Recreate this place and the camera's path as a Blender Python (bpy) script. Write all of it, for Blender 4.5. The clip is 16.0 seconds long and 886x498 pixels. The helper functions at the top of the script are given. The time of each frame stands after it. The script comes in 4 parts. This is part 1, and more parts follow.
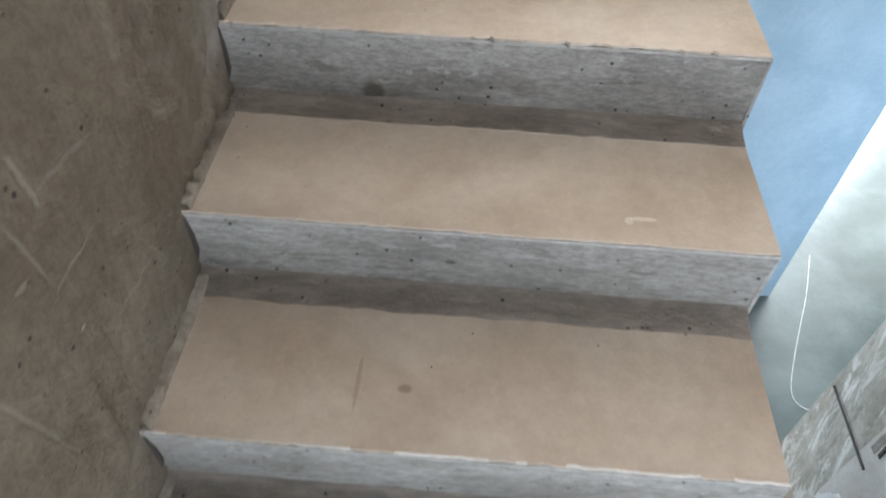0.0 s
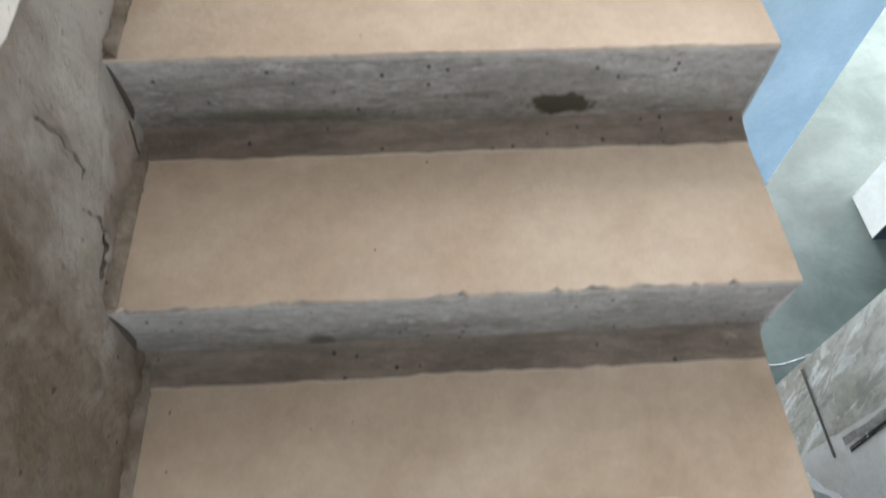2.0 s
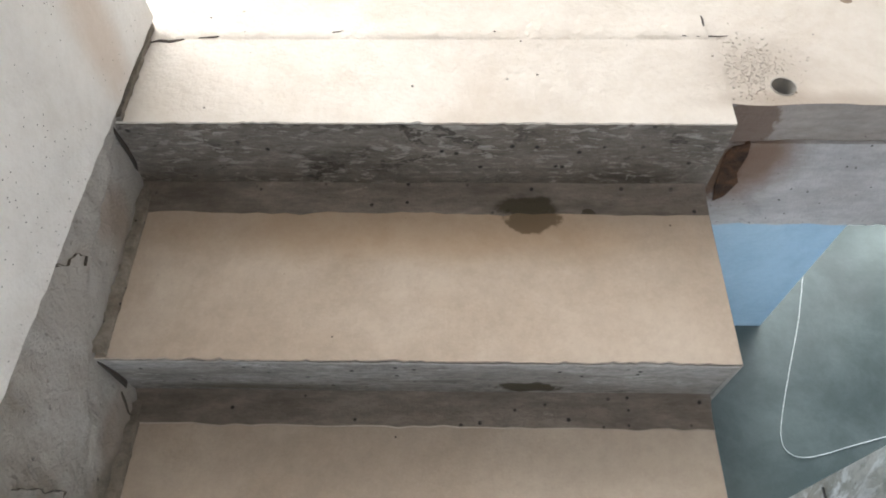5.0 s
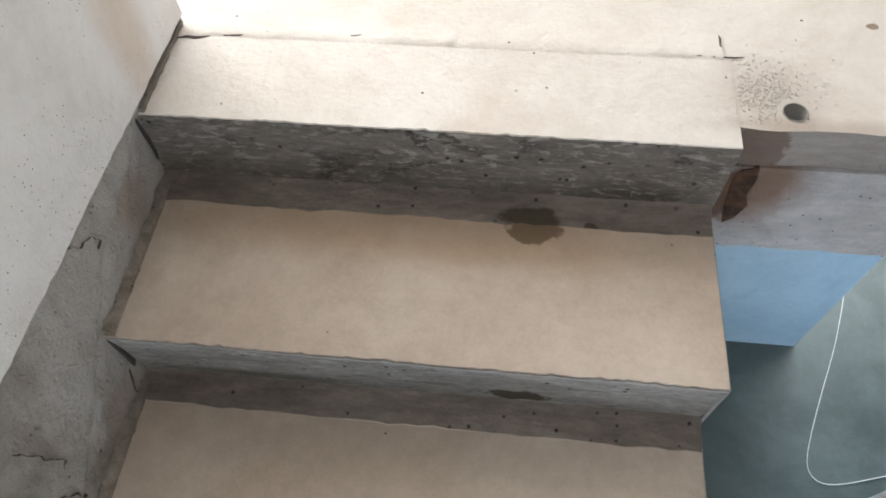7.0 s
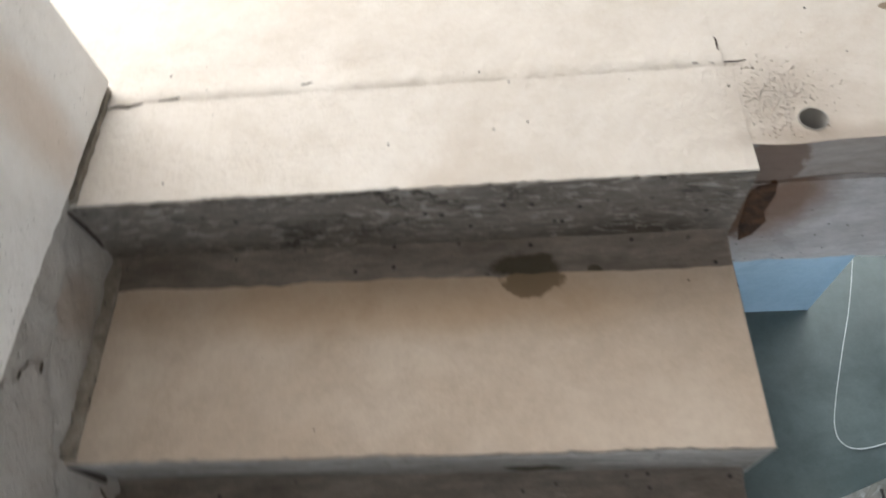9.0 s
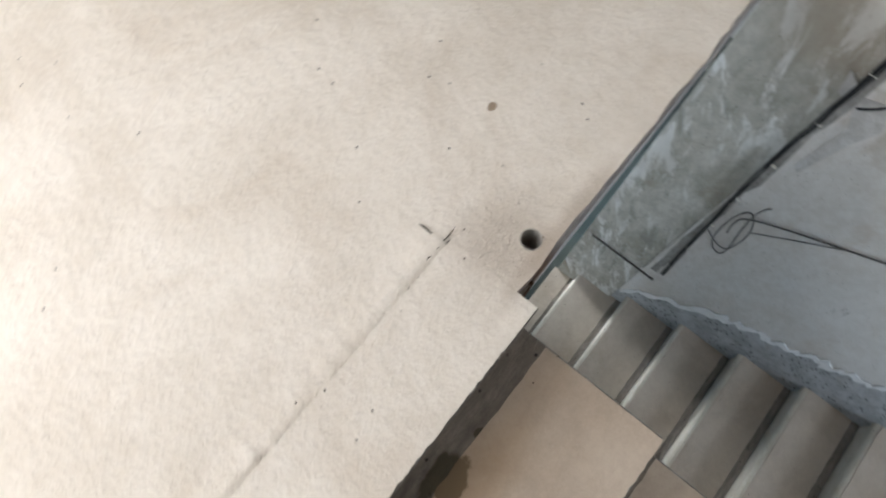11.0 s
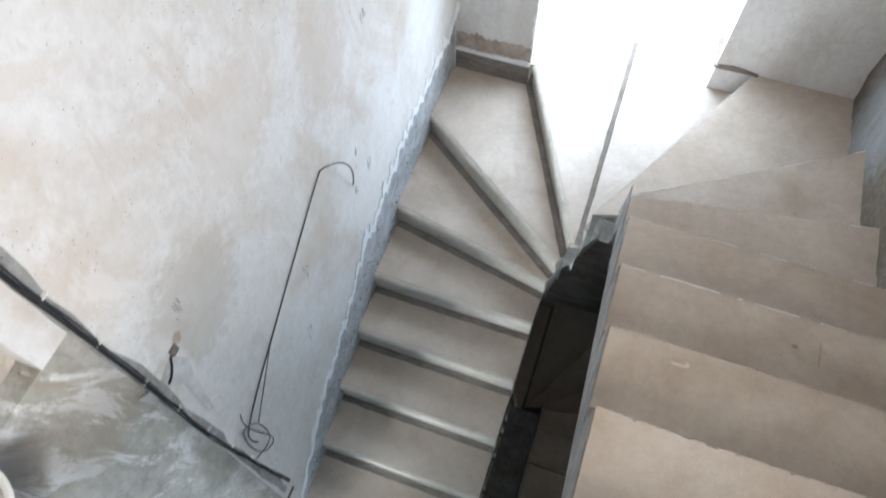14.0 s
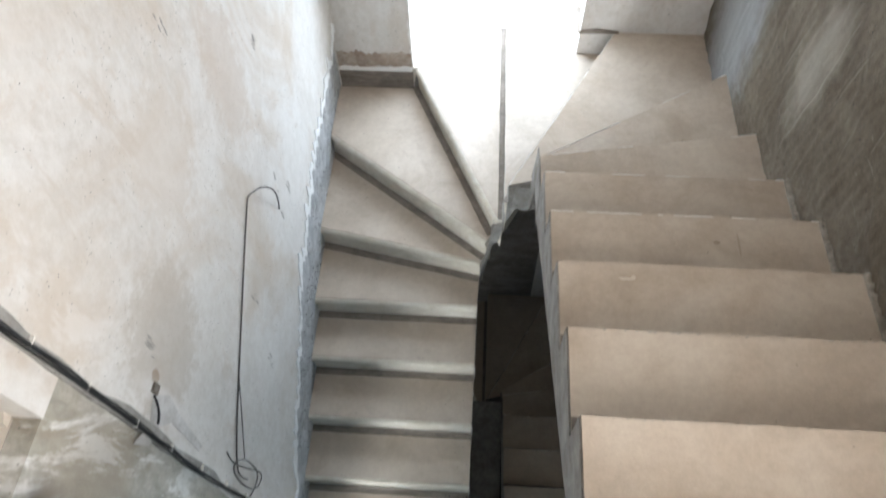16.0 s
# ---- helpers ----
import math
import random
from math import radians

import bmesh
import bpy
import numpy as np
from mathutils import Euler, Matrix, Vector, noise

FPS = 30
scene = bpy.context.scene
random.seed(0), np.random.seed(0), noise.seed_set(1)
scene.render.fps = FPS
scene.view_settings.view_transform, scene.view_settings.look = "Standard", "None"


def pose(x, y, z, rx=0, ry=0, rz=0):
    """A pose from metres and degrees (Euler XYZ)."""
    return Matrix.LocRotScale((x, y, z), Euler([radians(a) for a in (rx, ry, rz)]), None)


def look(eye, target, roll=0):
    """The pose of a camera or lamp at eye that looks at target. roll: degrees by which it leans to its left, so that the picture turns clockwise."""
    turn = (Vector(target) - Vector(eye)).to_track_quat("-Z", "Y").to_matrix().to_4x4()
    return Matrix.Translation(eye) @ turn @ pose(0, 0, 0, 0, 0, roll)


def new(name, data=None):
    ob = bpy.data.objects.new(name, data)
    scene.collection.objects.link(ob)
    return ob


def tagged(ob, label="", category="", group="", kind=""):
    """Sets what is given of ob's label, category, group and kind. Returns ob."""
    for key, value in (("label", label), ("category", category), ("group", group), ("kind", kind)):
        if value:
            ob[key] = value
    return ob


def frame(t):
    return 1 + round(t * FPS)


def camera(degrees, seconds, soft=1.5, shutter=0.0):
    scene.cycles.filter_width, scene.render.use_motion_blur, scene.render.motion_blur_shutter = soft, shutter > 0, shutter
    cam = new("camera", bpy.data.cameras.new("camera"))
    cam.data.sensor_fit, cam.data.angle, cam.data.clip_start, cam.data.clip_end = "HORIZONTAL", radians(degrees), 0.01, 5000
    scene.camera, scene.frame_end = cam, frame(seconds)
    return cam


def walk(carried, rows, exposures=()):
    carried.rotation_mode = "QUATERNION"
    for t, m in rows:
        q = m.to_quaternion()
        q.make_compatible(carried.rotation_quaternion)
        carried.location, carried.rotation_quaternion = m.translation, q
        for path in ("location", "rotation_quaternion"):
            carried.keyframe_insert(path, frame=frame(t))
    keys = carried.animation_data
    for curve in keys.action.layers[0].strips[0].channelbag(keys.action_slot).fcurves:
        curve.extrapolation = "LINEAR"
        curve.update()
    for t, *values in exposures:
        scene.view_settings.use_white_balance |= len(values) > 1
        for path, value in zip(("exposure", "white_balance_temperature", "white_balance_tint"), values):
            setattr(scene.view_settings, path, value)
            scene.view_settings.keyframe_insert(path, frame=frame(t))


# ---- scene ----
cam = camera(65.4, 16.0, soft=1.8, shutter=0.5)
PATH = [
    (0, (0.483, -1.808, 0.341), (0.422, -0.474, -1.147), 2.3),
    (0.5, (0.454, -1.642, 0.345), (0.469, -0.311, -1.148), 2.8),
    (1, (0.407, -1.433, 0.471), (0.610, -0.189, -1.082), 6.5),
    (1.5, (0.408, -1.332, 0.483), (0.657, -0.102, -1.074), 7.1),
    (2, (0.418, -1.154, 0.543), (0.531, -0.075, -1.137), 2.6),
    (2.5, (0.437, -1.054, 0.628), (0.549, 0.068, -1.024), 4.3),
    (3, (0.394, -0.922, 0.618), (0.497, 0.198, -1.036), 3.7),
    (3.5, (0.373, -0.744, 0.77), (0.522, 0.139, -1.019), 5.9),
    (4, (0.361, -0.743, 0.775), (0.559, 0.23, -0.962), 5.9),
    (4.5, (0.471, -0.77, 0.819), (0.557, 0.288, -0.876), 1.9),
    (6.8, (0.653, -0.756, 0.879), (0.486, 0.266, -0.832), -3.9),
    (7, (0.642, -0.76, 0.879), (0.478, 0.274, -0.825), -3.6),
    (7.5, (0.655, -0.755, 0.877), (0.475, 0.271, -0.83), -4.5),
    (8, (0.657, -0.75, 0.872), (0.498, 0.257, -0.849), -4.8),
    (8.5, (0.706, -0.707, 0.859), (0.537, 0.252, -0.888), -7.5),
    (9, (0.647, -0.577, 0.825), (0.491, 0.417, -0.903), -10.4),
    (9.5, (0.568, -0.352, 0.948), (0.636, 0.449, -0.883), -8.4),
    (11.8, (0.843, 0.038, 1.199), (1.509, 0.12, -0.685), 4.5),
    (12, (0.893, 0.028, 1.205), (1.595, 0.040, -0.671), 1.5),
    (12.5, (0.987, -0.003, 1.33), (1.638, -0.194, -0.551), -6.4),
    (13, (1.099, -0.008, 1.41), (1.688, -0.575, -0.416), -2.9),
    (13.5, (1.196, -0.001, 1.458), (1.528, -0.818, -0.337), 0.2),
    (14, (1.213, -0.018, 1.497), (1.553, -0.937, -0.246), -0.7),
    (14.5, (1.287, -0.065, 1.525), (1.536, -1.1, -0.168), -1.7),
    (15, (1.401, -0.047, 1.516), (1.464, -1.113, -0.176), -2.6),
    (15.5, (1.346, 0.102, 1.527), (1.419, -1.02, -0.127), -0.2),
    (16, (1.291, 0.23, 1.514), (1.392, -0.819, -0.186), -2.1),
]
walk(cam, [(t, look(eye, target, roll)) for t, eye, target, roll in PATH], [(0, 1.2, 6200, 10), (1.0, 1.3, 6150, 10), (1.5, 1.05, 6250, 10), (2.0, 1.12, 6400, 10), (3.0, 0.97, 6250, 10), (3.5, 0.97, 6250, 10), (4.5, 0.8, 6300, 10), (7.0, 0.6, 6200, 10), (8.5, 0.5, 6200, 10), (9.0, 0.4, 6300, 10), (9.5, 0.0, 6300, 10), (11.8, 0.4, 6200, 10), (12.1, 0.5, 6100, 10), (12.5, 0.75, 5900, 10), (13.5, 0.85, 5900, 10), (14.5, 0.85, 6200, 10), (16, 0.85, 6400, 10)])

# daylight: a pale sky outside, soft light through three openings, plus four added lamps
world = bpy.data.worlds.new("sky")
scene.world = world
world.use_nodes = True
wn = world.node_tree
sky = wn.nodes.new("ShaderNodeTexSky")
sky.sky_type, sky.sun_disc = "NISHITA", False
sky.sun_elevation, sky.sun_rotation = radians(74), radians(90)
wn.nodes["Background"].inputs["Strength"].default_value = 0.15
wn.links.new(sky.outputs[0], wn.nodes["Background"].inputs["Color"])
sun = new("sun", bpy.data.lights.new("sun", "SUN"))
sun.data.energy, sun.data.angle, sun.data.color = 4.0, radians(1.0), (1.0, 0.95, 0.88)
sun.matrix_world = look((0, 0, 8), (-2.2, -0.2, 0.0))


def area_lamp(name, eye, target, width, height, watts, colour):
    lamp = new(name, bpy.data.lights.new(name, "AREA"))
    lamp.data.shape, lamp.data.size, lamp.data.size_y = "RECTANGLE", width, height
    lamp.data.energy, lamp.data.color = watts, colour
    lamp.matrix_world = look(eye, target)
    return lamp


area_lamp("stair_window_light", (1.21, -3.50, -0.93), (1.21, -2.0, -1.2), 0.95, 1.4, 32, (0.74, 0.87, 1.0))
area_lamp("upper_door_light", (-0.5, 1.58, 1.2), (0.4, 0.0, 0.2), 1.7, 2.2, 62, (1.0, 0.95, 0.88))
# added lamp in an unseen high opening, lifts the east wall and column
area_lamp("added_west_light", (-0.13, -0.95, 1.75), (2.2, -0.6, 1.3), 1.2, 1.0, 9.5, (0.88, 0.94, 1.0))
area_lamp("lower_door_light", (4.0, 5.75, -2.0), (3.7, 3.0, -3.0), 2.3, 2.1, 820, (0.92, 0.97, 1.0))

# added lamp at an unseen hall opening, brightens the blue wall
area_lamp("added_hall_light", (4.55, 0.55, -1.75), (1.9, -0.2, -2.2), 0.9, 1.1, 8, (0.88, 0.95, 1.0))
# added lamp, no known source: brightens the west face of the column
area_lamp("added_column_light", (-2.58, 0.72, -1.75), (2.2, -0.3, -1.6), 0.9, 1.1, 58, (0.92, 0.98, 1.0))
# added lamp, lifts the dark well of the storey below
area_lamp("added_cellar_light", (1.75, 0.19, -5.6), (1.4, -1.5, -5.6), 0.8, 1.8, 2.0, (0.95, 1.0, 0.93))

H = 0.172                       # riser
LOW = -19 * H                   # lower floor; the landing is at 0
BASE = 2 * LOW                  # floor under it
WX, EX = 1.016, 1.281           # sides of the stair well
EW = 2.262                      # east wall
SW = -3.15                      # south wall, with the window
CEIL = 2.75


# ---- materials ----
def material(name, rough=0.85):
    m = bpy.data.materials.new(name)
    m.use_nodes = True
    b = m.node_tree.nodes["Principled BSDF"]
    b.inputs["Roughness"].default_value = rough
    b.inputs["Specular IOR Level"].default_value = 0.3
    return m, m.node_tree, b


def node(nt, kind, ins=(), **props):
    n = nt.nodes.new(kind)
    for k, v in props.items():
        setattr(n, k, v)
    for k, v in dict(ins).items():
        if hasattr(v, "is_output"):
            nt.links.new(v, n.inputs[k])
        else:
            n.inputs[k].default_value = v
    return n


def coords(nt, scale=(1, 1, 1), turn=(0, 0, 0)):
    g = node(nt, "ShaderNodeNewGeometry").outputs["Position"]
    if any(turn):
        g = node(nt, "ShaderNodeMapping", {"Vector": g, "Rotation": turn}).outputs[0]
    return node(nt, "ShaderNodeMapping", {"Vector": g, "Scale": scale}).outputs[0]


def noise_of(nt, vec, scale, detail=6.0, rough=0.6, distort=0.0):
    return node(nt, "ShaderNodeTexNoise", {"Vector": vec, "Scale": scale, "Detail": detail, "Roughness": rough, "Distortion": distort}).outputs["Fac"]


def ramp(nt, fac, lo, hi):
    return node(nt, "ShaderNodeMapRange", {"Value": fac, "From Min": lo, "From Max": hi}, interpolation_type="SMOOTHSTEP").outputs[0]


def mix(nt, fac, a, b, mode="MIX"):
    n = node(nt, "ShaderNodeMix", data_type="RGBA", blend_type=mode)
    for i, v in ((0, fac), (6, a), (7, b)):
        if hasattr(v, "is_output"):
            nt.links.new(v, n.inputs[i])
        else:
            n.inputs[i].default_value = v if i == 0 else (*v, 1)
    return n.outputs[2]


def scaled(nt, fac, k):
    return node(nt, "ShaderNodeMath", {0: fac, 1: k}, operation="MULTIPLY").outputs[0]


def spot(nt, centre, radii, ragged=0.35, scale=30.0, soft=0.12):
    """A ragged oval patch round a place: 1 inside."""
    g = node(nt, "ShaderNodeNewGeometry").outputs["Position"]
    d = node(nt, "ShaderNodeVectorMath", {0: g, 1: centre}, operation="SUBTRACT").outputs[0]
    d = node(nt, "ShaderNodeVectorMath", {0: d, 1: tuple(1 / r for r in radii)}, operation="MULTIPLY").outputs[0]
    length = node(nt, "ShaderNodeVectorMath", {0: d}, operation="LENGTH").outputs["Value"]
    n = noise_of(nt, g, scale if soft < 0.4 else 7.0, 5)
    s = node(nt, "ShaderNodeMath", {0: n, 1: -0.5}, operation="ADD").outputs[0]
    s = node(nt, "ShaderNodeMath", {0: s, 1: ragged * 4, 2: length}, operation="MULTIPLY_ADD").outputs[0]
    return ramp(nt, s, 1 + soft, 1 - soft)


def wall_line(nt, y0, z0, y1, z1, width):
    """A faint line on a wall, trowel mark or painted crease shadow, from one place to another."""
    g = node(nt, "ShaderNodeNewGeometry").outputs["Position"]
    d = node(nt, "ShaderNodeVectorMath", {0: g, 1: (0, (y0 + y1) / 2, (z0 + z1) / 2)}, operation="SUBTRACT").outputs[0]
    d = node(nt, "ShaderNodeVectorRotate", {"Vector": d, "Angle": -math.atan2(z1 - z0, y1 - y0)}, rotation_type="X_AXIS").outputs[0]
    d = node(nt, "ShaderNodeVectorMath", {0: d, 1: (1, 2 / math.hypot(y1 - y0, z1 - z0), 1 / width)}, operation="MULTIPLY").outputs[0]
    length = node(nt, "ShaderNodeVectorMath", {0: d}, operation="LENGTH").outputs["Value"]
    s = node(nt, "ShaderNodeMath", {0: noise_of(nt, g, 60.0, 5), 1: 2.0, 2: length}, operation="MULTIPLY_ADD").outputs[0]
    return ramp(nt, s, 2.3, 1.5)


def cement(name, a, b, scale=3.0, dirt=None, dirt_scale=1.3, dirt_amount=0.6, pits=0.0, pit_scale=55.0, streak=(1, 1, 1),
           bump=0.25, grain=140.0, rough=0.88, spots=(), marks=(), mottle=0.12, mottle_scale=26.0, wall_lines=(), soft=0.035, relief=0.0, relief_scale=14.0, grainline=0.0):
    """A rendered or cast cement surface: cloudy tone, grain, stains, air holes."""
    m, nt, bsdf = material(name, rough)
    v = coords(nt, streak)
    p = coords(nt)
    col = mix(nt, ramp(nt, noise_of(nt, v, scale, 8, 0.62, 0.4), 0.32, 0.68), a, b)
    fine = noise_of(nt, p, grain, 4, 0.7)
    col = mix(nt, 0.28, col, mix(nt, fine, (0.25, 0.25, 0.25), (0.85, 0.85, 0.85)), "SOFT_LIGHT")
    spk = ramp(nt, noise_of(nt, v, mottle_scale, 9, 0.78), 0.36, 0.64)
    col = mix(nt, mottle, col, mix(nt, spk, (0.0, 0.0, 0.0), (1.0, 1.0, 1.0)), "OVERLAY")
    if dirt:
        d = ramp(nt, noise_of(nt, v, dirt_scale, 7, 0.65, 0.8), 0.50, 0.72)
        col = mix(nt, scaled(nt, d, dirt_amount), col, dirt)
    height = mix(nt, 0.4, mix(nt, noise_of(nt, v, scale * 6, 6), (0, 0, 0), (1, 1, 1)), mix(nt, fine, (0, 0, 0), (1, 1, 1)))
    for colour, stretch, size, least, amount, turn in marks:
        mk = ramp(nt, noise_of(nt, coords(nt, stretch, turn), size, 6, 0.72, 0.5), least, least + soft)
        mk = node(nt, "ShaderNodeMath", {0: mk, 1: ramp(nt, noise_of(nt, p, size * 0.2, 3), 0.36, 0.58)}, operation="MULTIPLY").outputs[0]
        col = mix(nt, scaled(nt, mk, amount), col, colour)
        height = mix(nt, scaled(nt, mk, 0.5), height, (0.85, 0.85, 0.85))
    if grainline:
        g = ramp(nt, noise_of(nt, coords(nt, (0.10, 0.10, 1.0)), 90.0, 5, 0.65), 0.36, 0.64)
        col = mix(nt, grainline, col, mix(nt, g, (0.12, 0.12, 0.12), (0.88, 0.88, 0.88)), "OVERLAY")
        height = mix(nt, grainline * 0.6, height, mix(nt, g, (0, 0, 0), (1, 1, 1)))
    if relief:
        r = noise_of(nt, coords(nt, (1.0, 0.55, 1.0), (0, 0, 0.6)), relief_scale, 6, 0.6, 0.5)
        height = mix(nt, relief, height, mix(nt, r, (0, 0, 0), (1, 1, 1)))
    if pits:
        vor = node(nt, "ShaderNodeTexVoronoi", {"Vector": p, "Scale": pit_scale, "Randomness": 1.0})
        keep = ramp(nt, noise_of(nt, p, 9.0, 2), 0.46, 0.54)
        hole = ramp(nt, vor.outputs["Distance"], pits, pits * 0.55)
        hole = node(nt, "ShaderNodeMath", {0: hole, 1: keep}, operation="MULTIPLY").outputs[0]
        col = mix(nt, hole, col, (0.045, 0.04, 0.036))
        height = mix(nt, hole, height, (0, 0, 0))
    for centre, radii, colour, amount, *blur in spots:
        col = mix(nt, scaled(nt, spot(nt, centre, radii, soft=blur[0] if blur else 0.12), amount), col, colour)
    for *ends, colour, amount in wall_lines:
        sc = scaled(nt, wall_line(nt, *ends), amount)
        col = mix(nt, sc, col, colour)
        height = mix(nt, scaled(nt, sc, 0.7), height, (0.1, 0.1, 0.1))
    nt.links.new(col, bsdf.inputs["Base Color"])
    bm = node(nt, "ShaderNodeBump", {"Height": height, "Strength": bump, "Distance": 0.02})
    nt.links.new(bm.outputs[0], bsdf.inputs["Normal"])
    return m


def plain(name, colour, rough=0.5, metal=0.0, vary=0.15, scale=20.0):
    m, nt, b = material(name, rough)
    n = noise_of(nt, coords(nt), scale, 4)
    dark = tuple(c * (1 - vary) for c in colour)
    nt.links.new(mix(nt, n, dark, tuple(min(1, c * (1 + vary)) for c in colour)), b.inputs["Base Color"])
    b.inputs["Metallic"].default_value = metal
    return m


WET = (0.055, 0.045, 0.025)
FLAT = (0, 0, 0)
DRIPS = [((0.279, -0.67, -0.487), (0.020, 0.05, 0.036), WET, 0.7, 0.3), ((0.690, -0.345, -0.292), (0.056, 0.06, 0.024), WET, 0.95, 0.15),
         ((0.20, -0.345, -0.300), (0.16, 0.06, 0.014), (0.10, 0.085, 0.055), 0.6, 0.5), ((0.46, -1.0, -0.600), (0.010, 0.06, 0.006), WET, 0.7, 0.2)]
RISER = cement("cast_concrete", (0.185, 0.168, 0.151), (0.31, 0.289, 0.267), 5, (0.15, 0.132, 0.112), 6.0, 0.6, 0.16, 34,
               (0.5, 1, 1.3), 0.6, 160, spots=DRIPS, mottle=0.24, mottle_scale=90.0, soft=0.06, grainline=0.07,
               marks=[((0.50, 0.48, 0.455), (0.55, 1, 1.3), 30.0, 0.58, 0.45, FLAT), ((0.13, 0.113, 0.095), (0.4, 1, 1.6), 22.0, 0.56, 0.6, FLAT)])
# pale tint for the window light caught along tread edges
EDGE_LIT = cement("lit_edge", (0.66, 0.63, 0.59), (0.76, 0.73, 0.69), 20, (0.5, 0.46, 0.42), 12.0, 0.5)
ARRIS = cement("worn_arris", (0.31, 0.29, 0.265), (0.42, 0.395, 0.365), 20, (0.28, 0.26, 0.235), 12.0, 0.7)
RISER_TOP = cement("dark_concrete", (0.15, 0.128, 0.105), (0.235, 0.208, 0.18), 6, (0.085, 0.072, 0.056), 7.0, 0.7, 0.16, 32,
                   (0.5, 1, 1.4), 0.8, 160, mottle=0.2, mottle_scale=70.0, grainline=0.10, soft=0.035,
                   marks=[((0.055, 0.047, 0.036), (0.7, 1, 1.1), 15.0, 0.57, 0.75, FLAT), ((0.43, 0.40, 0.355), (0.55, 1, 1.5), 52.0, 0.535, 0.7, FLAT),
                          ((0.50, 0.47, 0.43), (0.35, 1, 2.2), 40.0, 0.63, 0.7, FLAT)])
# paler lower-flight copy: light caught by the rounded nosings is in the colour
RISER_LIT = cement("lit_nosing", (0.56, 0.51, 0.425), (0.66, 0.61, 0.525), 6, (0.43, 0.38, 0.30), 7.0, 0.35, 0.10, 40, (0.5, 1, 1), 0.4, 150, rough=0.7)
TREAD = cement("tread_screed", (0.465, 0.38, 0.30), (0.575, 0.492, 0.405), 2.6, (0.37, 0.285, 0.205), 2.2, 0.5, 0.05, 20, (1, 1, 1), 0.3, 120, mottle=0.06, soft=0.09, relief=0.45, relief_scale=9.0,
               marks=[((0.63, 0.55, 0.46), (1.0, 0.45, 1), 8.0, 0.62, 0.45, FLAT), ((0.36, 0.275, 0.20), (1.3, 0.5, 1), 7.0, 0.66, 0.4, FLAT)],
               spots=[((0.50, -0.09, -0.172), (0.4, 0.06, 0.05), (0.42, 0.28, 0.16), 0.5, 0.6), ((0.702, -0.070, -0.172), (0.046, 0.030, 0.05), (0.15, 0.102, 0.056), 0.85), ((0.40, -1.21, -0.688), (0.012, 0.008, 0.03), (0.22, 0.155, 0.10), 0.6, 0.3), ((0.32, -1.20, -0.688), (0.004, 0.05, 0.03), (0.33, 0.255, 0.18), 0.5, 0.3), ((0.79, -0.937, -0.516), (0.024, 0.0045, 0.03), (0.68, 0.62, 0.53), 0.7),
                      ((0.766, -0.943, -0.516), (0.007, 0.008, 0.03), (0.68, 0.62, 0.53), 0.6)])
TREAD_B = cement("grey_tread_screed", (0.46, 0.385, 0.31), (0.56, 0.48, 0.40), 3.0, (0.37, 0.295, 0.225), 2.4, 0.6, 0.08, 30, (1, 1, 1), 0.16, 120, rough=0.5, soft=0.08,
                 marks=[((0.60, 0.55, 0.49), (1.0, 0.6, 1), 6.0, 0.64, 0.5, FLAT)], mottle=0.05)
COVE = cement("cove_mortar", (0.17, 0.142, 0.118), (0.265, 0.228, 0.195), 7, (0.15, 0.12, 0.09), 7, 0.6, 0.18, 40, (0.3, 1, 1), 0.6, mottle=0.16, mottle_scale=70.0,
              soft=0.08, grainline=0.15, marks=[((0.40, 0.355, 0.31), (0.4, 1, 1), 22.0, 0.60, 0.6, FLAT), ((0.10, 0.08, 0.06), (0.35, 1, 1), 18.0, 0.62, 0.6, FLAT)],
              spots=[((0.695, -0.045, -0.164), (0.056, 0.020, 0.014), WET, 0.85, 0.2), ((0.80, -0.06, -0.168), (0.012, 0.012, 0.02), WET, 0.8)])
LIP = cement("cove_lip", (0.46, 0.39, 0.32), (0.60, 0.53, 0.45), 14, (0.33, 0.27, 0.21), 10, 0.6, 0, 40, (0.5, 1, 1), 0.4)
RUST = cement("rusty_pocket", (0.05, 0.03, 0.02), (0.16, 0.08, 0.04), 24, (0.03, 0.02, 0.015), 16, 0.7, 0.15, 60, (1, 1, 1), 1.0)
# near-black copy of the blue paint, with the wall's shade in its colour
BLUE_SHADED = cement("shaded_blue_paint", (0.018, 0.024, 0.034), (0.028, 0.035, 0.048), 3.0, (0.03, 0.04, 0.06), 3.0, 0.5)
LAND = cement("landing_screed", (0.63, 0.575, 0.505), (0.73, 0.68, 0.615), 3.2, (0.54, 0.46, 0.375), 2.8, 0.5, 0.07, 24, (1, 1, 1), 0.5, 90, mottle=0.05, soft=0.10, relief=0.35, relief_scale=17.0,
              marks=[((0.56, 0.49, 0.41), (0.6, 1.4, 1), 11.0, 0.66, 0.5, FLAT), ((0.78, 0.74, 0.68), (0.5, 1.6, 1), 8.0, 0.63, 0.5, (0, 0, 0.5))],
              spots=[((1.08, 0.12, 0), (0.10, 0.08, 0.05), (0.46, 0.40, 0.34), 0.6, 0.7), ((1.284, 0.308, 0), (0.012, 0.008, 0.02), (0.25, 0.18, 0.12), 0.9),
                     ((2.2, 0.2, 0), (0.12, 0.1, 0.05), (0.45, 0.38, 0.30), 0.5, 0.7), ((1.16, 0.055, 0), (0.15, 0.02, 0.03), (0.30, 0.23, 0.17), 0.5, 0.7)])
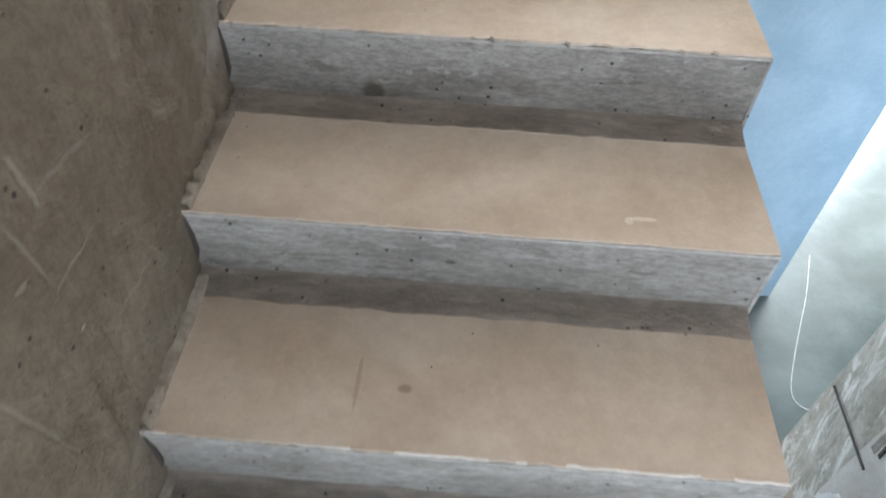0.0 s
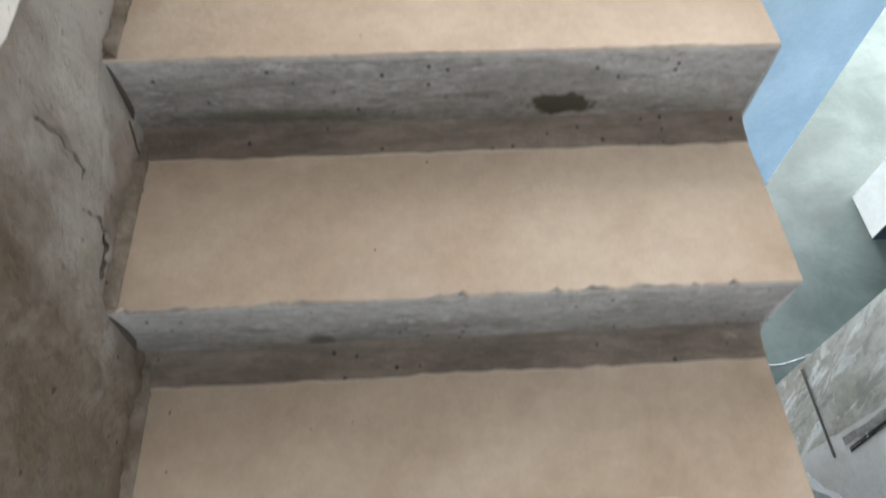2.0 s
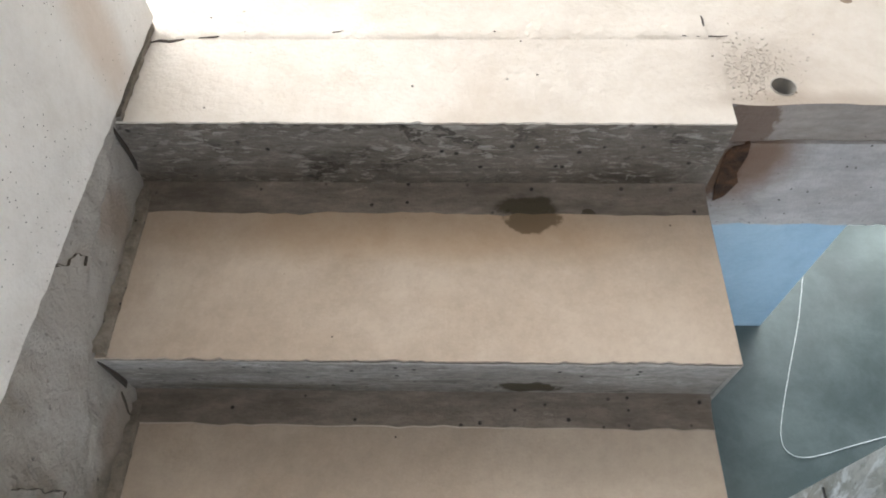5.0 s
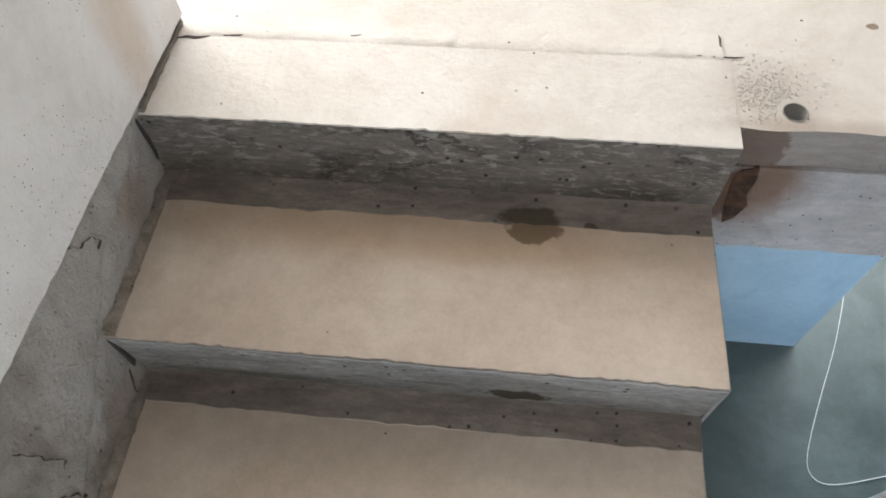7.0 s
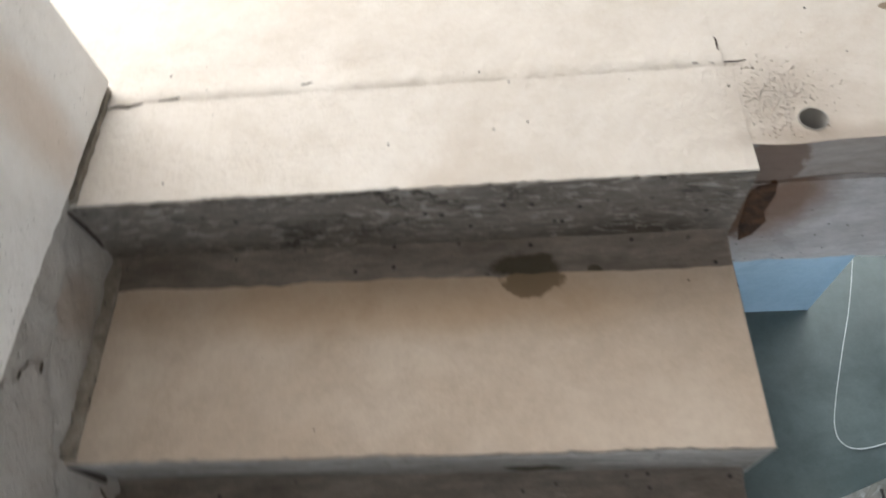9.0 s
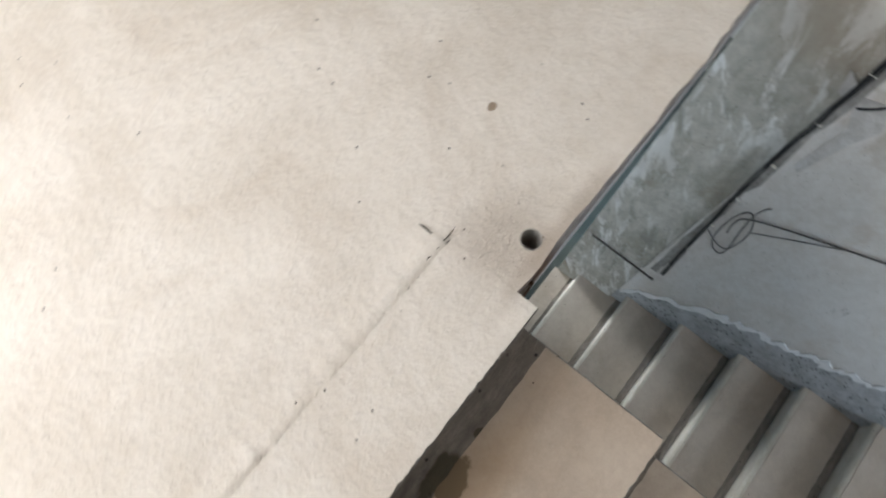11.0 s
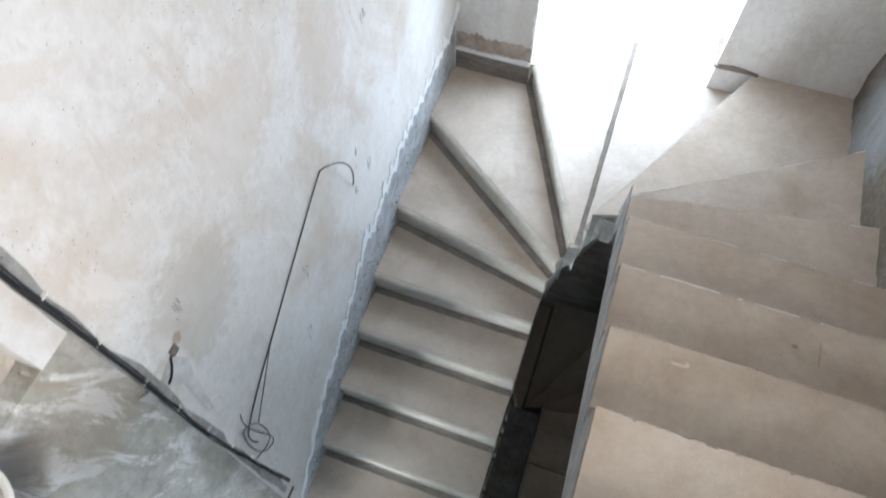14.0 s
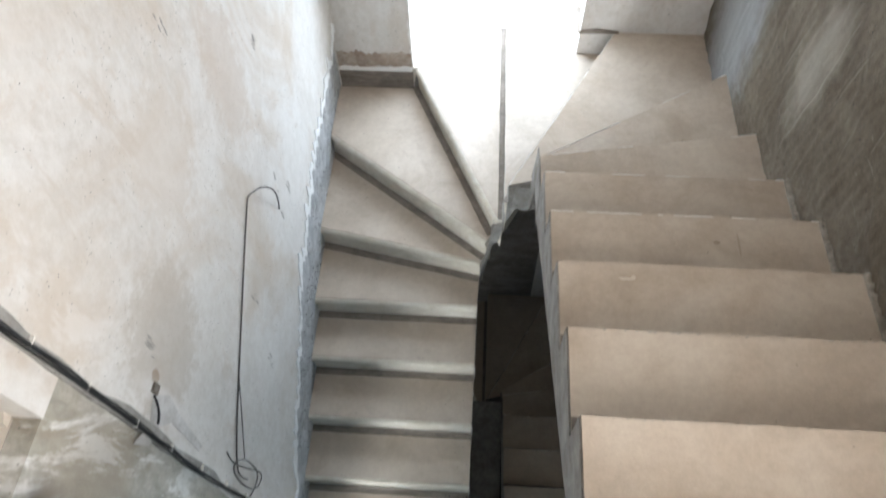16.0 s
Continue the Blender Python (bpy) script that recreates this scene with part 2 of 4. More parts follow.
# brown-grey render; dark base and pale pool by the landing include painted light falloff
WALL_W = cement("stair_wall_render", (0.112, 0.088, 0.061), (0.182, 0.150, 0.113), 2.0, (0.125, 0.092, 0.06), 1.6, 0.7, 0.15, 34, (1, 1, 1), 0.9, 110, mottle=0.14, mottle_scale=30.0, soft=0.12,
                relief=0.35, relief_scale=8.0,
                marks=[((0.27, 0.24, 0.20), (1, 0.6, 2.2), 3.0, 0.54, 0.5, (0.8, 0, 0)), ((0.31, 0.28, 0.24), (1, 0.35, 3.4), 6.0, 0.60, 0.5, (1.05, 0, 0)), ((0.30, 0.27, 0.23), (1, 0.3, 5.0), 5.0, 0.62, 0.4, (-0.5, 0, 0)), ((0.075, 0.056, 0.038), (1, 1.2, 1.2), 2.6, 0.60, 0.5, FLAT)],
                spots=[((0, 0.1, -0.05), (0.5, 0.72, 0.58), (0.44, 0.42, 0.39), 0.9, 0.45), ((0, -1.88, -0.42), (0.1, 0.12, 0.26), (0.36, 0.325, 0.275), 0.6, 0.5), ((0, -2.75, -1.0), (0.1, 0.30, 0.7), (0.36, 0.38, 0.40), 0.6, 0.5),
                       ((0, -0.12, -0.09), (0.1, 0.05, 0.05), (0.27, 0.19, 0.13), 0.5, 0.5), ((0, -0.16, -0.22), (0.1, 0.04, 0.08), (0.25, 0.17, 0.12), 0.5, 0.5), ((0, -0.42, -0.30), (0.1, 0.06, 0.05), (0.27, 0.20, 0.15), 0.45, 0.5)],
                wall_lines=[(-1.296, -0.135, -1.293, -0.224, 0.004, (0.29, 0.26, 0.22), 0.36), (-1.347, -0.189, -1.333, -0.304, 0.004, (0.29, 0.26, 0.22), 0.36),
                           (-1.345, -0.321, -1.235, -0.314, 0.003, (0.30, 0.28, 0.23), 0.36), (-1.27, -0.456, -1.139, -0.472, 0.003, (0.26, 0.23, 0.19), 0.30),
                           (-1.29, -0.197, -1.159, -0.215, 0.004, (0.26, 0.24, 0.21), 0.30), (-1.336, -0.396, -1.322, -0.398, 0.003, (0.52, 0.47, 0.40), 0.54),
                           (-1.385, -0.262, -1.358, -0.264, 0.004, (0.32, 0.29, 0.24), 0.42), (-1.774, -0.121, -1.809, -0.77, 0.007, (0.30, 0.27, 0.23), 0.48),
                           (-1.62, -0.10, -1.66, -0.42, 0.005, (0.27, 0.24, 0.20), 0.36), (-1.50, -0.22, -1.44, -0.52, 0.004, (0.26, 0.23, 0.19), 0.30), (-2.06, -0.38, -2.10, -0.66, 0.006, (0.29, 0.26, 0.22), 0.36)])
FILLET = cement("corner_mortar", (0.20, 0.172, 0.14), (0.32, 0.285, 0.24), 8, (0.15, 0.12, 0.09), 9.0, 0.6, 0.12, 40, (1, 1, 1), 0.6, 140, mottle=0.2, mottle_scale=50.0)
FILLET_PALE = cement("smeared_mortar", (0.50, 0.48, 0.455), (0.64, 0.62, 0.60), 9, (0.38, 0.35, 0.32), 8, 0.6, 0.1, 50, (1, 1, 1), 0.6, 120)
WALL_WHITE = cement("white_plaster", (0.75, 0.735, 0.71), (0.84, 0.825, 0.80), 3.5, (0.60, 0.55, 0.49), 2.2, 0.35, 0.12, 90, (1, 1, 1), 0.35, 120,
                    marks=[((0.56, 0.55, 0.53), (1, 1, 1), 60.0, 0.67, 0.5, FLAT)],
                    spots=[((0.02, 0.06, 0.12), (0.05, 0.05, 0.12), (0.52, 0.36, 0.24), 0.45, 0.7)])
FOOT = cement("wall_foot_render", (0.39, 0.40, 0.41), (0.56, 0.57, 0.58), 8, (0.33, 0.31, 0.28), 6, 0.5, 0.30, 36, (1, 1, 1), 0.9, 90,
              marks=[((0.16, 0.15, 0.14), (1, 2, 1), 22.0, 0.62, 0.75, FLAT)])
# white broken rim, made whiter still to paint the window light on it
RIM = cement("lit_rim", (0.84, 0.845, 0.85), (0.90, 0.90, 0.90), 9, (0.68, 0.66, 0.63), 6, 0.4, 0.12, 60, (1, 1, 1), 0.5)
ROUGH = cement("rough_mortar", (0.27, 0.255, 0.235), (0.42, 0.40, 0.375), 8, (0.20, 0.17, 0.13), 5, 0.7, 0.16, 50, (1, 1, 1), 0.9, 90)
WALL_E = cement("east_wall_plaster", (0.62, 0.585, 0.545), (0.72, 0.70, 0.675), 1.6, (0.55, 0.46, 0.37), 1.1, 0.75, 0.13, 60, (1, 1, 0.7), 0.3, 110, soft=0.07, relief=0.4, relief_scale=7.0,
                marks=[((0.34, 0.29, 0.24), (1, 1.6, 0.4), 30.0, 0.70, 0.55, FLAT), ((0.78, 0.76, 0.74), (1, 1.0, 0.6), 2.5, 0.58, 0.35, (0.4, 0, 0)), ((0.52, 0.44, 0.36), (1, 1.2, 0.6), 2.2, 0.56, 0.35, FLAT), ((0.60, 0.52, 0.45), (1, 0.9, 0.5), 4.0, 0.57, 0.4, (0.5, 0, 0))],
                spots=[((EW, -0.60, -0.45), (0.1, 0.22, 0.26), (0.47, 0.41, 0.345), 0.5, 0.25), ((EW, -0.485, -0.46), (0.1, 0.020, 0.028), (0.33, 0.23, 0.15), 0.7, 0.2),
                       ((EW, -0.44, -0.56), (0.1, 0.04, 0.16), (0.76, 0.74, 0.72), 0.6, 0.4), ((EW, -1.60, -0.30), (0.1, 0.16, 0.30), (0.56, 0.48, 0.41), 0.55, 0.3), ((EW, -1.05, -0.10), (0.1, 0.2, 0.22), (0.58, 0.51, 0.44), 0.5, 0.3)],
                # shadow line of a faint diagonal crease, painted on in two strokes
                wall_lines=[(-1.697, -0.089, -1.718, -0.403, 0.010, (0.50, 0.44, 0.38), 0.55), (-1.718, -0.403, -1.65, -0.878, 0.010, (0.50, 0.44, 0.38), 0.5)])
COLUMN = cement("column_concrete", (0.36, 0.34, 0.29), (0.54, 0.52, 0.47), 3.5, (0.30, 0.25, 0.185), 2.6, 0.8, 0.12, 40, (1, 1.2, 0.7), 0.35, 120, soft=0.10,
                marks=[((0.84, 0.84, 0.82), (1, 3.0, 0.7), 3.6, 0.50, 0.85, (0.25, 0, 0)), ((0.27, 0.26, 0.22), (1, 2.0, 0.7), 4.0, 0.53, 0.7, (0.25, 0, 0)), ((0.30, 0.28, 0.25), (1, 4.0, 0.4), 5.0, 0.63, 0.45, FLAT)],
                spots=[((EW, -0.0, -0.10), (0.1, 0.09, 0.12), (0.09, 0.08, 0.075), 0.8, 0.6), ((EW, -0.14, -0.30), (0.1, 0.16, 0.22), (0.40, 0.34, 0.27), 0.6, 0.5)])
BLUE = cement("blue_paint", (0.29, 0.385, 0.465), (0.36, 0.455, 0.535), 2.5, (0.24, 0.325, 0.40), 3.0, 0.5, 0.0, 50, (1, 1, 1), 0.12, 80, 0.7, mottle=0.03)
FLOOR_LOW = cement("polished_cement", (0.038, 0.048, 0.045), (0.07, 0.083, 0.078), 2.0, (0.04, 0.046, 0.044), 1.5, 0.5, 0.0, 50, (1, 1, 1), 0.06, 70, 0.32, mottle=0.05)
BEAM = cement("beam_concrete", (0.36, 0.345, 0.335), (0.47, 0.455, 0.45), 4.0, (0.24, 0.21, 0.19), 2.5, 0.5, 0.12, 45, (0.7, 1, 1.4), 0.7, 120, soft=0.07, relief=0.4, relief_scale=9.0,
              marks=[((0.25, 0.24, 0.24), (3.0, 1.0, 1.2), 4.0, 0.62, 0.6, (0, 0.7, 0)), ((0.58, 0.57, 0.57), (2.0, 1.0, 1.0), 6.0, 0.62, 0.5, (0, 0.5, 0))],
              spots=[((1.052, 0.04, -0.17), (0.035, 0.1, 0.075), (0.05, 0.032, 0.022), 0.95, 0.3), ((1.10, 0.04, -0.14), (0.075, 0.1, 0.11), (0.16, 0.085, 0.045), 0.85, 0.6)])
# brown rusty slab edge, its colour also darkened for the shade on it
BEAM_TOP = cement("slab_edge", (0.24, 0.21, 0.19), (0.33, 0.295, 0.27), 5.0, (0.16, 0.13, 0.10), 3.0, 0.6, 0.10, 50, (0.6, 1, 2), 0.4, 120,
                  spots=[((1.06, 0.04, -0.06), (0.05, 0.1, 0.08), (0.12, 0.07, 0.045), 0.7)])
BRICK = cement("raw_masonry", (0.36, 0.27, 0.21), (0.52, 0.45, 0.38), 9, (0.22, 0.14, 0.10), 6, 0.7, 0.14, 45, (1, 1, 1), 1.0, 80)
CEILING = cement("ceiling_plaster", (0.66, 0.65, 0.63), (0.74, 0.73, 0.71), 2.0, (0.58, 0.55, 0.5), 1.2, 0.3)
OUT = cement("outside_ground", (0.54, 0.50, 0.44), (0.62, 0.58, 0.52), 0.8, (0.34, 0.3, 0.24), 0.5, 0.5)
PVC = plain("white_plastic", (0.82, 0.79, 0.72), 0.45, 0, 0.05)
BLACK = plain("black_cable", (0.02, 0.02, 0.021), 0.55, 0, 0.3)
STEEL = plain("dull_wire", (0.13, 0.12, 0.11), 0.5, 0.7, 0.3)
THREAD = plain("white_wire", (0.5, 0.5, 0.48), 0.5, 0, 0.06)
SLEEVE = plain("grey_plastic", (0.34, 0.32, 0.29), 0.6, 0, 0.25)
WOOD = plain("raw_wood", (0.30, 0.20, 0.12), 0.75, 0, 0.35, 35)
ORANGE = plain("orange_label", (0.75, 0.24, 0.07), 0.5, 0, 0.1)
BLUECAP = plain("blue_cap", (0.08, 0.2, 0.55), 0.4, 0, 0.1)
GLASSY, gnt, gb = material("clear_plastic", 0.06)
gb.inputs["Transmission Weight"].default_value, gb.inputs["IOR"].default_value = 0.95, 1.25
gb.inputs["Base Color"].default_value = (0.92, 0.96, 1.0, 1)


# ---- mesh helpers ----
def part(name, bm, mat, parent=None, label=""):
    me = bpy.data.meshes.new(name)
    bmesh.ops.recalc_face_normals(bm, faces=bm.faces)
    bm.to_mesh(me)
    bm.free()
    for m in mat if isinstance(mat, (list, tuple)) else [mat]:
        me.materials.append(m)
    ob = new(name, me)
    ob.parent = parent
    if label:
        ob["label"] = label
    return ob


def holder(name, at=(0, 0, 0)):
    e = new(name)
    e.location = at
    e.empty_display_size = 0.1
    bpy.context.view_layer.update()
    return e


def under(ob, parent):
    ob.parent = parent
    ob.matrix_parent_inverse = Matrix.Translation(parent.location).inverted()
    return ob


def box(bm, lo, hi):
    vs = [bm.verts.new((x, y, z)) for x in (lo[0], hi[0]) for y in (lo[1], hi[1]) for z in (lo[2], hi[2])]
    for q in ((0, 1, 3, 2), (4, 6, 7, 5), (0, 4, 5, 1), (2, 3, 7, 6), (0, 2, 6, 4), (1, 5, 7, 3)):
        bm.faces.new([vs[i] for i in q])
    return bm


def prism(bm, pts, lo, hi, axis="z"):
    """A polygon swept along an axis; pts in the two other axes, in order."""
    def at(p, h):
        return {"z": (p[0], p[1], h), "x": (h, p[0], p[1]), "y": (p[0], h, p[1])}[axis]
    a, b = [bm.verts.new(at(p, lo)) for p in pts], [bm.verts.new(at(p, hi)) for p in pts]
    bm.faces.new(a)
    bm.faces.new(b[::-1])
    for i in range(len(pts)):
        j = (i + 1) % len(pts)
        bm.faces.new((a[i], a[j], b[j], b[i]))
    return bm


def slab(name, lo, hi, mat, label, category="wall", kind="structure"):
    return tagged(part(name, box(bmesh.new(), lo, hi), mat), label, category, kind=kind)


def tube(name, pts, radius, mat, parent=None, label="", sides=3, cyclic=False, smooth=True):
    cu = bpy.data.curves.new(name, "CURVE")
    cu.dimensions, cu.bevel_depth, cu.bevel_resolution, cu.use_fill_caps = "3D", radius, sides, True
    sp = cu.splines.new("NURBS" if smooth else "POLY")
    sp.points.add(len(pts) - 1)
    for p, q in zip(sp.points, pts):
        p.co = (*q, 1)
    sp.use_cyclic_u = cyclic
    if smooth:
        sp.order_u, sp.use_endpoint_u, sp.resolution_u = 3, True, 6
    me_ob = bpy.data.objects.new(name, cu)
    me = bpy.data.meshes.new_from_object(me_ob)
    bpy.data.objects.remove(me_ob)
    me.materials.append(mat)
    for f in me.polygons:
        f.use_smooth = True
    ob = new(name, me)
    ob.parent = parent
    if label:
        ob["label"] = label
    return ob


def rag(s, seed, size):
    """A wandering offset along a ragged edge."""
    return size * (0.6 * noise.noise((s * 9, seed, 0.3)) + 0.7 * noise.noise((s * 43, seed, 7.1)) + 0.7 * noise.noise((s * 130, seed, 3.3)))


# ---- the staircase ----
# nosing lines from the landing down: (k, west or outer end, well end); the height of line k is -k * H
SILL = -3.46
LINES = {0: ((0, 0), (WX, 0))}
for k, y in ((1, -0.345), (2, -0.67), (3, -1.0), (4, -1.328), (5, -1.655)):
    LINES[k] = ((0, y), (WX, y))
LINES.update({6: ((0, -2.068), (WX, -1.887)), 7: ((0, -2.655), (1.02, -2.0)), 8: ((0.525, -3.15), (1.146, -1.965)), 9: ((1.172, SILL - 0.1), (1.16, -1.972)),
              10: ((1.757, -3.15), (1.215, -1.983)), 11: ((EW, -2.70), (1.253, -1.93)), 12: ((EW, -2.08), (1.277, -1.88))})
for k, y in ((13, -1.668), (14, -1.36), (15, -1.045), (16, -0.725), (17, -0.40), (18, -0.085)):
    LINES[k] = ((EW, y), (EX, y))


def step_plan(k):
    (a, b), (c, d) = LINES[k], LINES[k - 1]
    if k == 8:
        return [a, b, d, c, (0, SW)]
    if k == 9:
        return [a, b, d, c, (0.60, SW), (0.60, SILL - 0.1)]
    if k == 10:
        return [a, b, d, c, (1.80, SILL - 0.1), (1.80, SW)]
    if k == 11:
        return [a, b, d, c, (EW, SW)]
    return [a, b, d, c]


def grown(pts):
    """Widen a plan a little towards the walls so that steps run into them."""
    out = []
    for x, y in pts:
        if abs(x) < 1e-6:
            x = -0.03
        if abs(x - EW) < 1e-6:
            x = EW + 0.03
        out.append((x, y))
    return out


def front_edge(a, b, n, seed, size):
    """Points along a nosing from a to b, chipped back from the true line."""
    a, b = Vector((*a, 0)), Vector((*b, 0))
    side = (b - a).normalized().cross(Vector((0, 0, 1)))
    pts = []
    for i in range(n + 1):
        p = a.lerp(b, i / n)
        chip = max(0.0, rag(i / n * (b - a).length, seed, size))
        pts.append((p, chip, side))
    return pts


def stair_step(k, drop, parent):
    """One cast step with its riser, under a thin screed tread, and the mortar cove at its back."""
    z = -k * H + drop
    plan = grown(step_plan(k))
    (a, b), rest = plan[:2], plan[2:]
    centre = sum((Vector((*p, 0)) for p in plan), Vector()) / len(plan)
    n = 120 if k < 6 else 60
    edge = front_edge(a, b, n, k * 1.7 + drop, 0.010 if k == 2 else 0.0042)
    inward = edge[0][2]
    if (centre - edge[0][0]).dot(inward) < 0:
        inward = -inward
    # body: the front face keeps board marks as slight waves, its top arris is chipped
    bm = bmesh.new()
    levels = ((0.0, 1.0, 0.0), (-0.008, 0.35, 0.0), (-0.05, 0.0, 0.003), (-0.11, 0.0, 0.006), (-H, 0.0, 0.010), (-H - 0.03, 0.0, 0.010))
    if k > 9:
        levels = ((0.0, 0.4, 0.022), (-0.005, 0.3, 0.011), (-0.014, 0.2, 0.003), (-0.028, 0.0, 0.0), (-0.046, 0.0, 0.002), (-0.056, 0.0, 0.014), (-H - 0.03, 0.0, 0.018))
    rows = []
    for dz, w, back in levels:
        row = []
        for i, (p, chip, _) in enumerate(edge):
            wave = 0.0016 * noise.noise((p.x * 6 + p.y * 6, dz * 30, k))
            q = p + inward * (chip * w + wave + back)
            row.append(bm.verts.new((q.x, q.y, z + dz - (0.002 + chip * 0.4) * (dz == 0.0))))
        rows.append(row)
    for r0, r1 in zip(rows, rows[1:]):
        for i in range(n):
            bm.faces.new((r0[i], r1[i], r1[i + 1], r0[i + 1]))
    deep = 0.24 if k not in (6, 7, 8, 9, 10, 11, 12) else 0.30
    top = [bm.verts.new((x, y, z - 0.002)) for x, y in rest]
    low = [bm.verts.new((x, y, z - deep + 0.02)) for x, y in rest]
    bm.faces.new([*rows[0], *top])
    bm.faces.new([*reversed(rows[-1]), *reversed(low)])
    sides = [rows[0][-1], *top, rows[0][0]]
    downs = [rows[-1][-1], *low, rows[-1][0]]
    for i in range(len(sides) - 1):
        if i == 0:
            bm.faces.new([row[-1] for row in rows] + [downs[1], sides[1]])
        elif i == len(sides) - 2:
            bm.faces.new([row[0] for row in reversed(rows)] + [sides[i], downs[i]])
        else:
            bm.faces.new((sides[i], sides[i + 1], downs[i + 1], downs[i]))
    step = part("step", bm, [RISER if k < 9 else RISER_LIT, ARRIS], parent)
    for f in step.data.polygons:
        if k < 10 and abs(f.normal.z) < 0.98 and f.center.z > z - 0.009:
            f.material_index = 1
    # tread: screed with an uneven front line
    bm = bmesh.new()
    line = []
    for i, (p, chip, _) in enumerate(edge):
        q = p + inward * (0.002 + 0.022 * (k > 9) + chip * 1.25 + max(0, rag(p.x + p.y, k + 40, 0.002)))
        line.append((q.x, q.y))
    prism(bm, line + rest, z - 0.004, z + 0.002)
    part("tread", bm, TREAD if k < 9 else TREAD_B, step)
    # broken pale strip, a painted highlight on the nosings near the window
    if 3 < k < 9:
        bm = bmesh.new()
        run = []
        for i, (p, chip, _) in enumerate(edge):
            keep = noise.noise((i * 0.11, k * 3.1, drop)) > -0.12
            if keep:
                a, b = p + inward * (0.001 + chip), p + inward * (0.0055 + chip * 1.4)
                run.append((bm.verts.new((a.x, a.y, z + 0.001)), bm.verts.new((a.x, a.y, z + 0.004)), bm.verts.new((b.x, b.y, z + 0.0025))))
            if len(run) > 1 and keep:
                for j in range(2):
                    bm.faces.new((run[-2][j], run[-1][j], run[-1][j + 1], run[-2][j + 1]))
            if not keep:
                run = []
        tagged(part("edge_highlight", bm, EDGE_LIT, step, "pale line painting the light on the tread edge"), kind="stuff")
    return step


def cove(k, drop, parent, size=0.032):
    """The mortar cove at the foot of riser k, on the tread below it."""
    z = -(k + 1) * H + drop
    a, b = [Vector((*p, 0)) for p in grown(LINES[k])]
    side = (b - a).normalized().cross(Vector((0, 0, 1)))
    to = Vector((*LINES[min(k + 1, 18)][0], 0)) - Vector((*LINES[k][0], 0)) + Vector((*LINES[min(k + 1, 18)][1], 0)) - Vector((*LINES[k][1], 0))
    if k == 18:
        to = Vector((0, 1, 0))
    if side.dot(to) < 0:
        side = -side
    bm = bmesh.new()
    n, rows = 40, []
    for i in range(n + 1):
        p = a.lerp(b, i / n)
        s = size * (1 + rag(p.x + p.y, k + 9, 0.10))
        row = []
        for out, up in ((2.05, -0.05), (1.95, 0.06), (1.25, 0.12), (0.65, 0.24), (0.3, 0.42), (-0.1, 0.85)):
            q = p + side * (out * s - 0.010)
            row.append(bm.verts.new((q.x, q.y, z + up * s + 0.0025)))
        rows.append(row)
    for r0, r1 in zip(rows, rows[1:]):
        for j in range(5):
            f = bm.faces.new((r0[j], r1[j], r1[j + 1], r0[j + 1]))
            f.material_index = int(j == 0 and k in (1, 2))
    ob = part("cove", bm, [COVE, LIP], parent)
    for f in ob.data.polygons:
        f.use_smooth = True


def staircase(drop, label):
    top = holder("staircase", (0.5, -1.5, 0))
    tagged(top, label, "stairs")
    for k in range(1, 19):
        s = stair_step(k, drop, None)
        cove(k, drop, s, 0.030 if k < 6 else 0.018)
        under(s, top)
    for x0, x1, ks in ((WX - 0.002, WX + 0.005, range(0, 6)), (EX - 0.005, EX + 0.002, range(13, 19))):
        saw = []
        for k in ks:
            y = LINES[k][1][1]
            sign = 1 if k < 9 else -1
            saw += [(y + 0.004 * sign, -k * H + drop - 0.008), (y + 0.004 * sign, -(k + 1) * H + drop - 0.008)]
        (ya, za), (yb, zb) = saw[0], saw[-1]
        n = 40
        low = [(yb + (ya - yb) * i / n, zb + (za - H - zb) * i / n - 0.17 + rag(i * 0.06, 4 + x0, 0.008)) for i in range(n + 1)]
        under(part("stringer_face", prism(bmesh.new(), saw + low, x0, x1, "x"), ROUGH, None, "rough grey cement side of the flight"), top)
    return top


stairs = staircase(0.0, "bare cast concrete winder staircase with beige screed treads")
stairs_below = staircase(LOW, "unlit bare concrete winder staircase of the storey below")


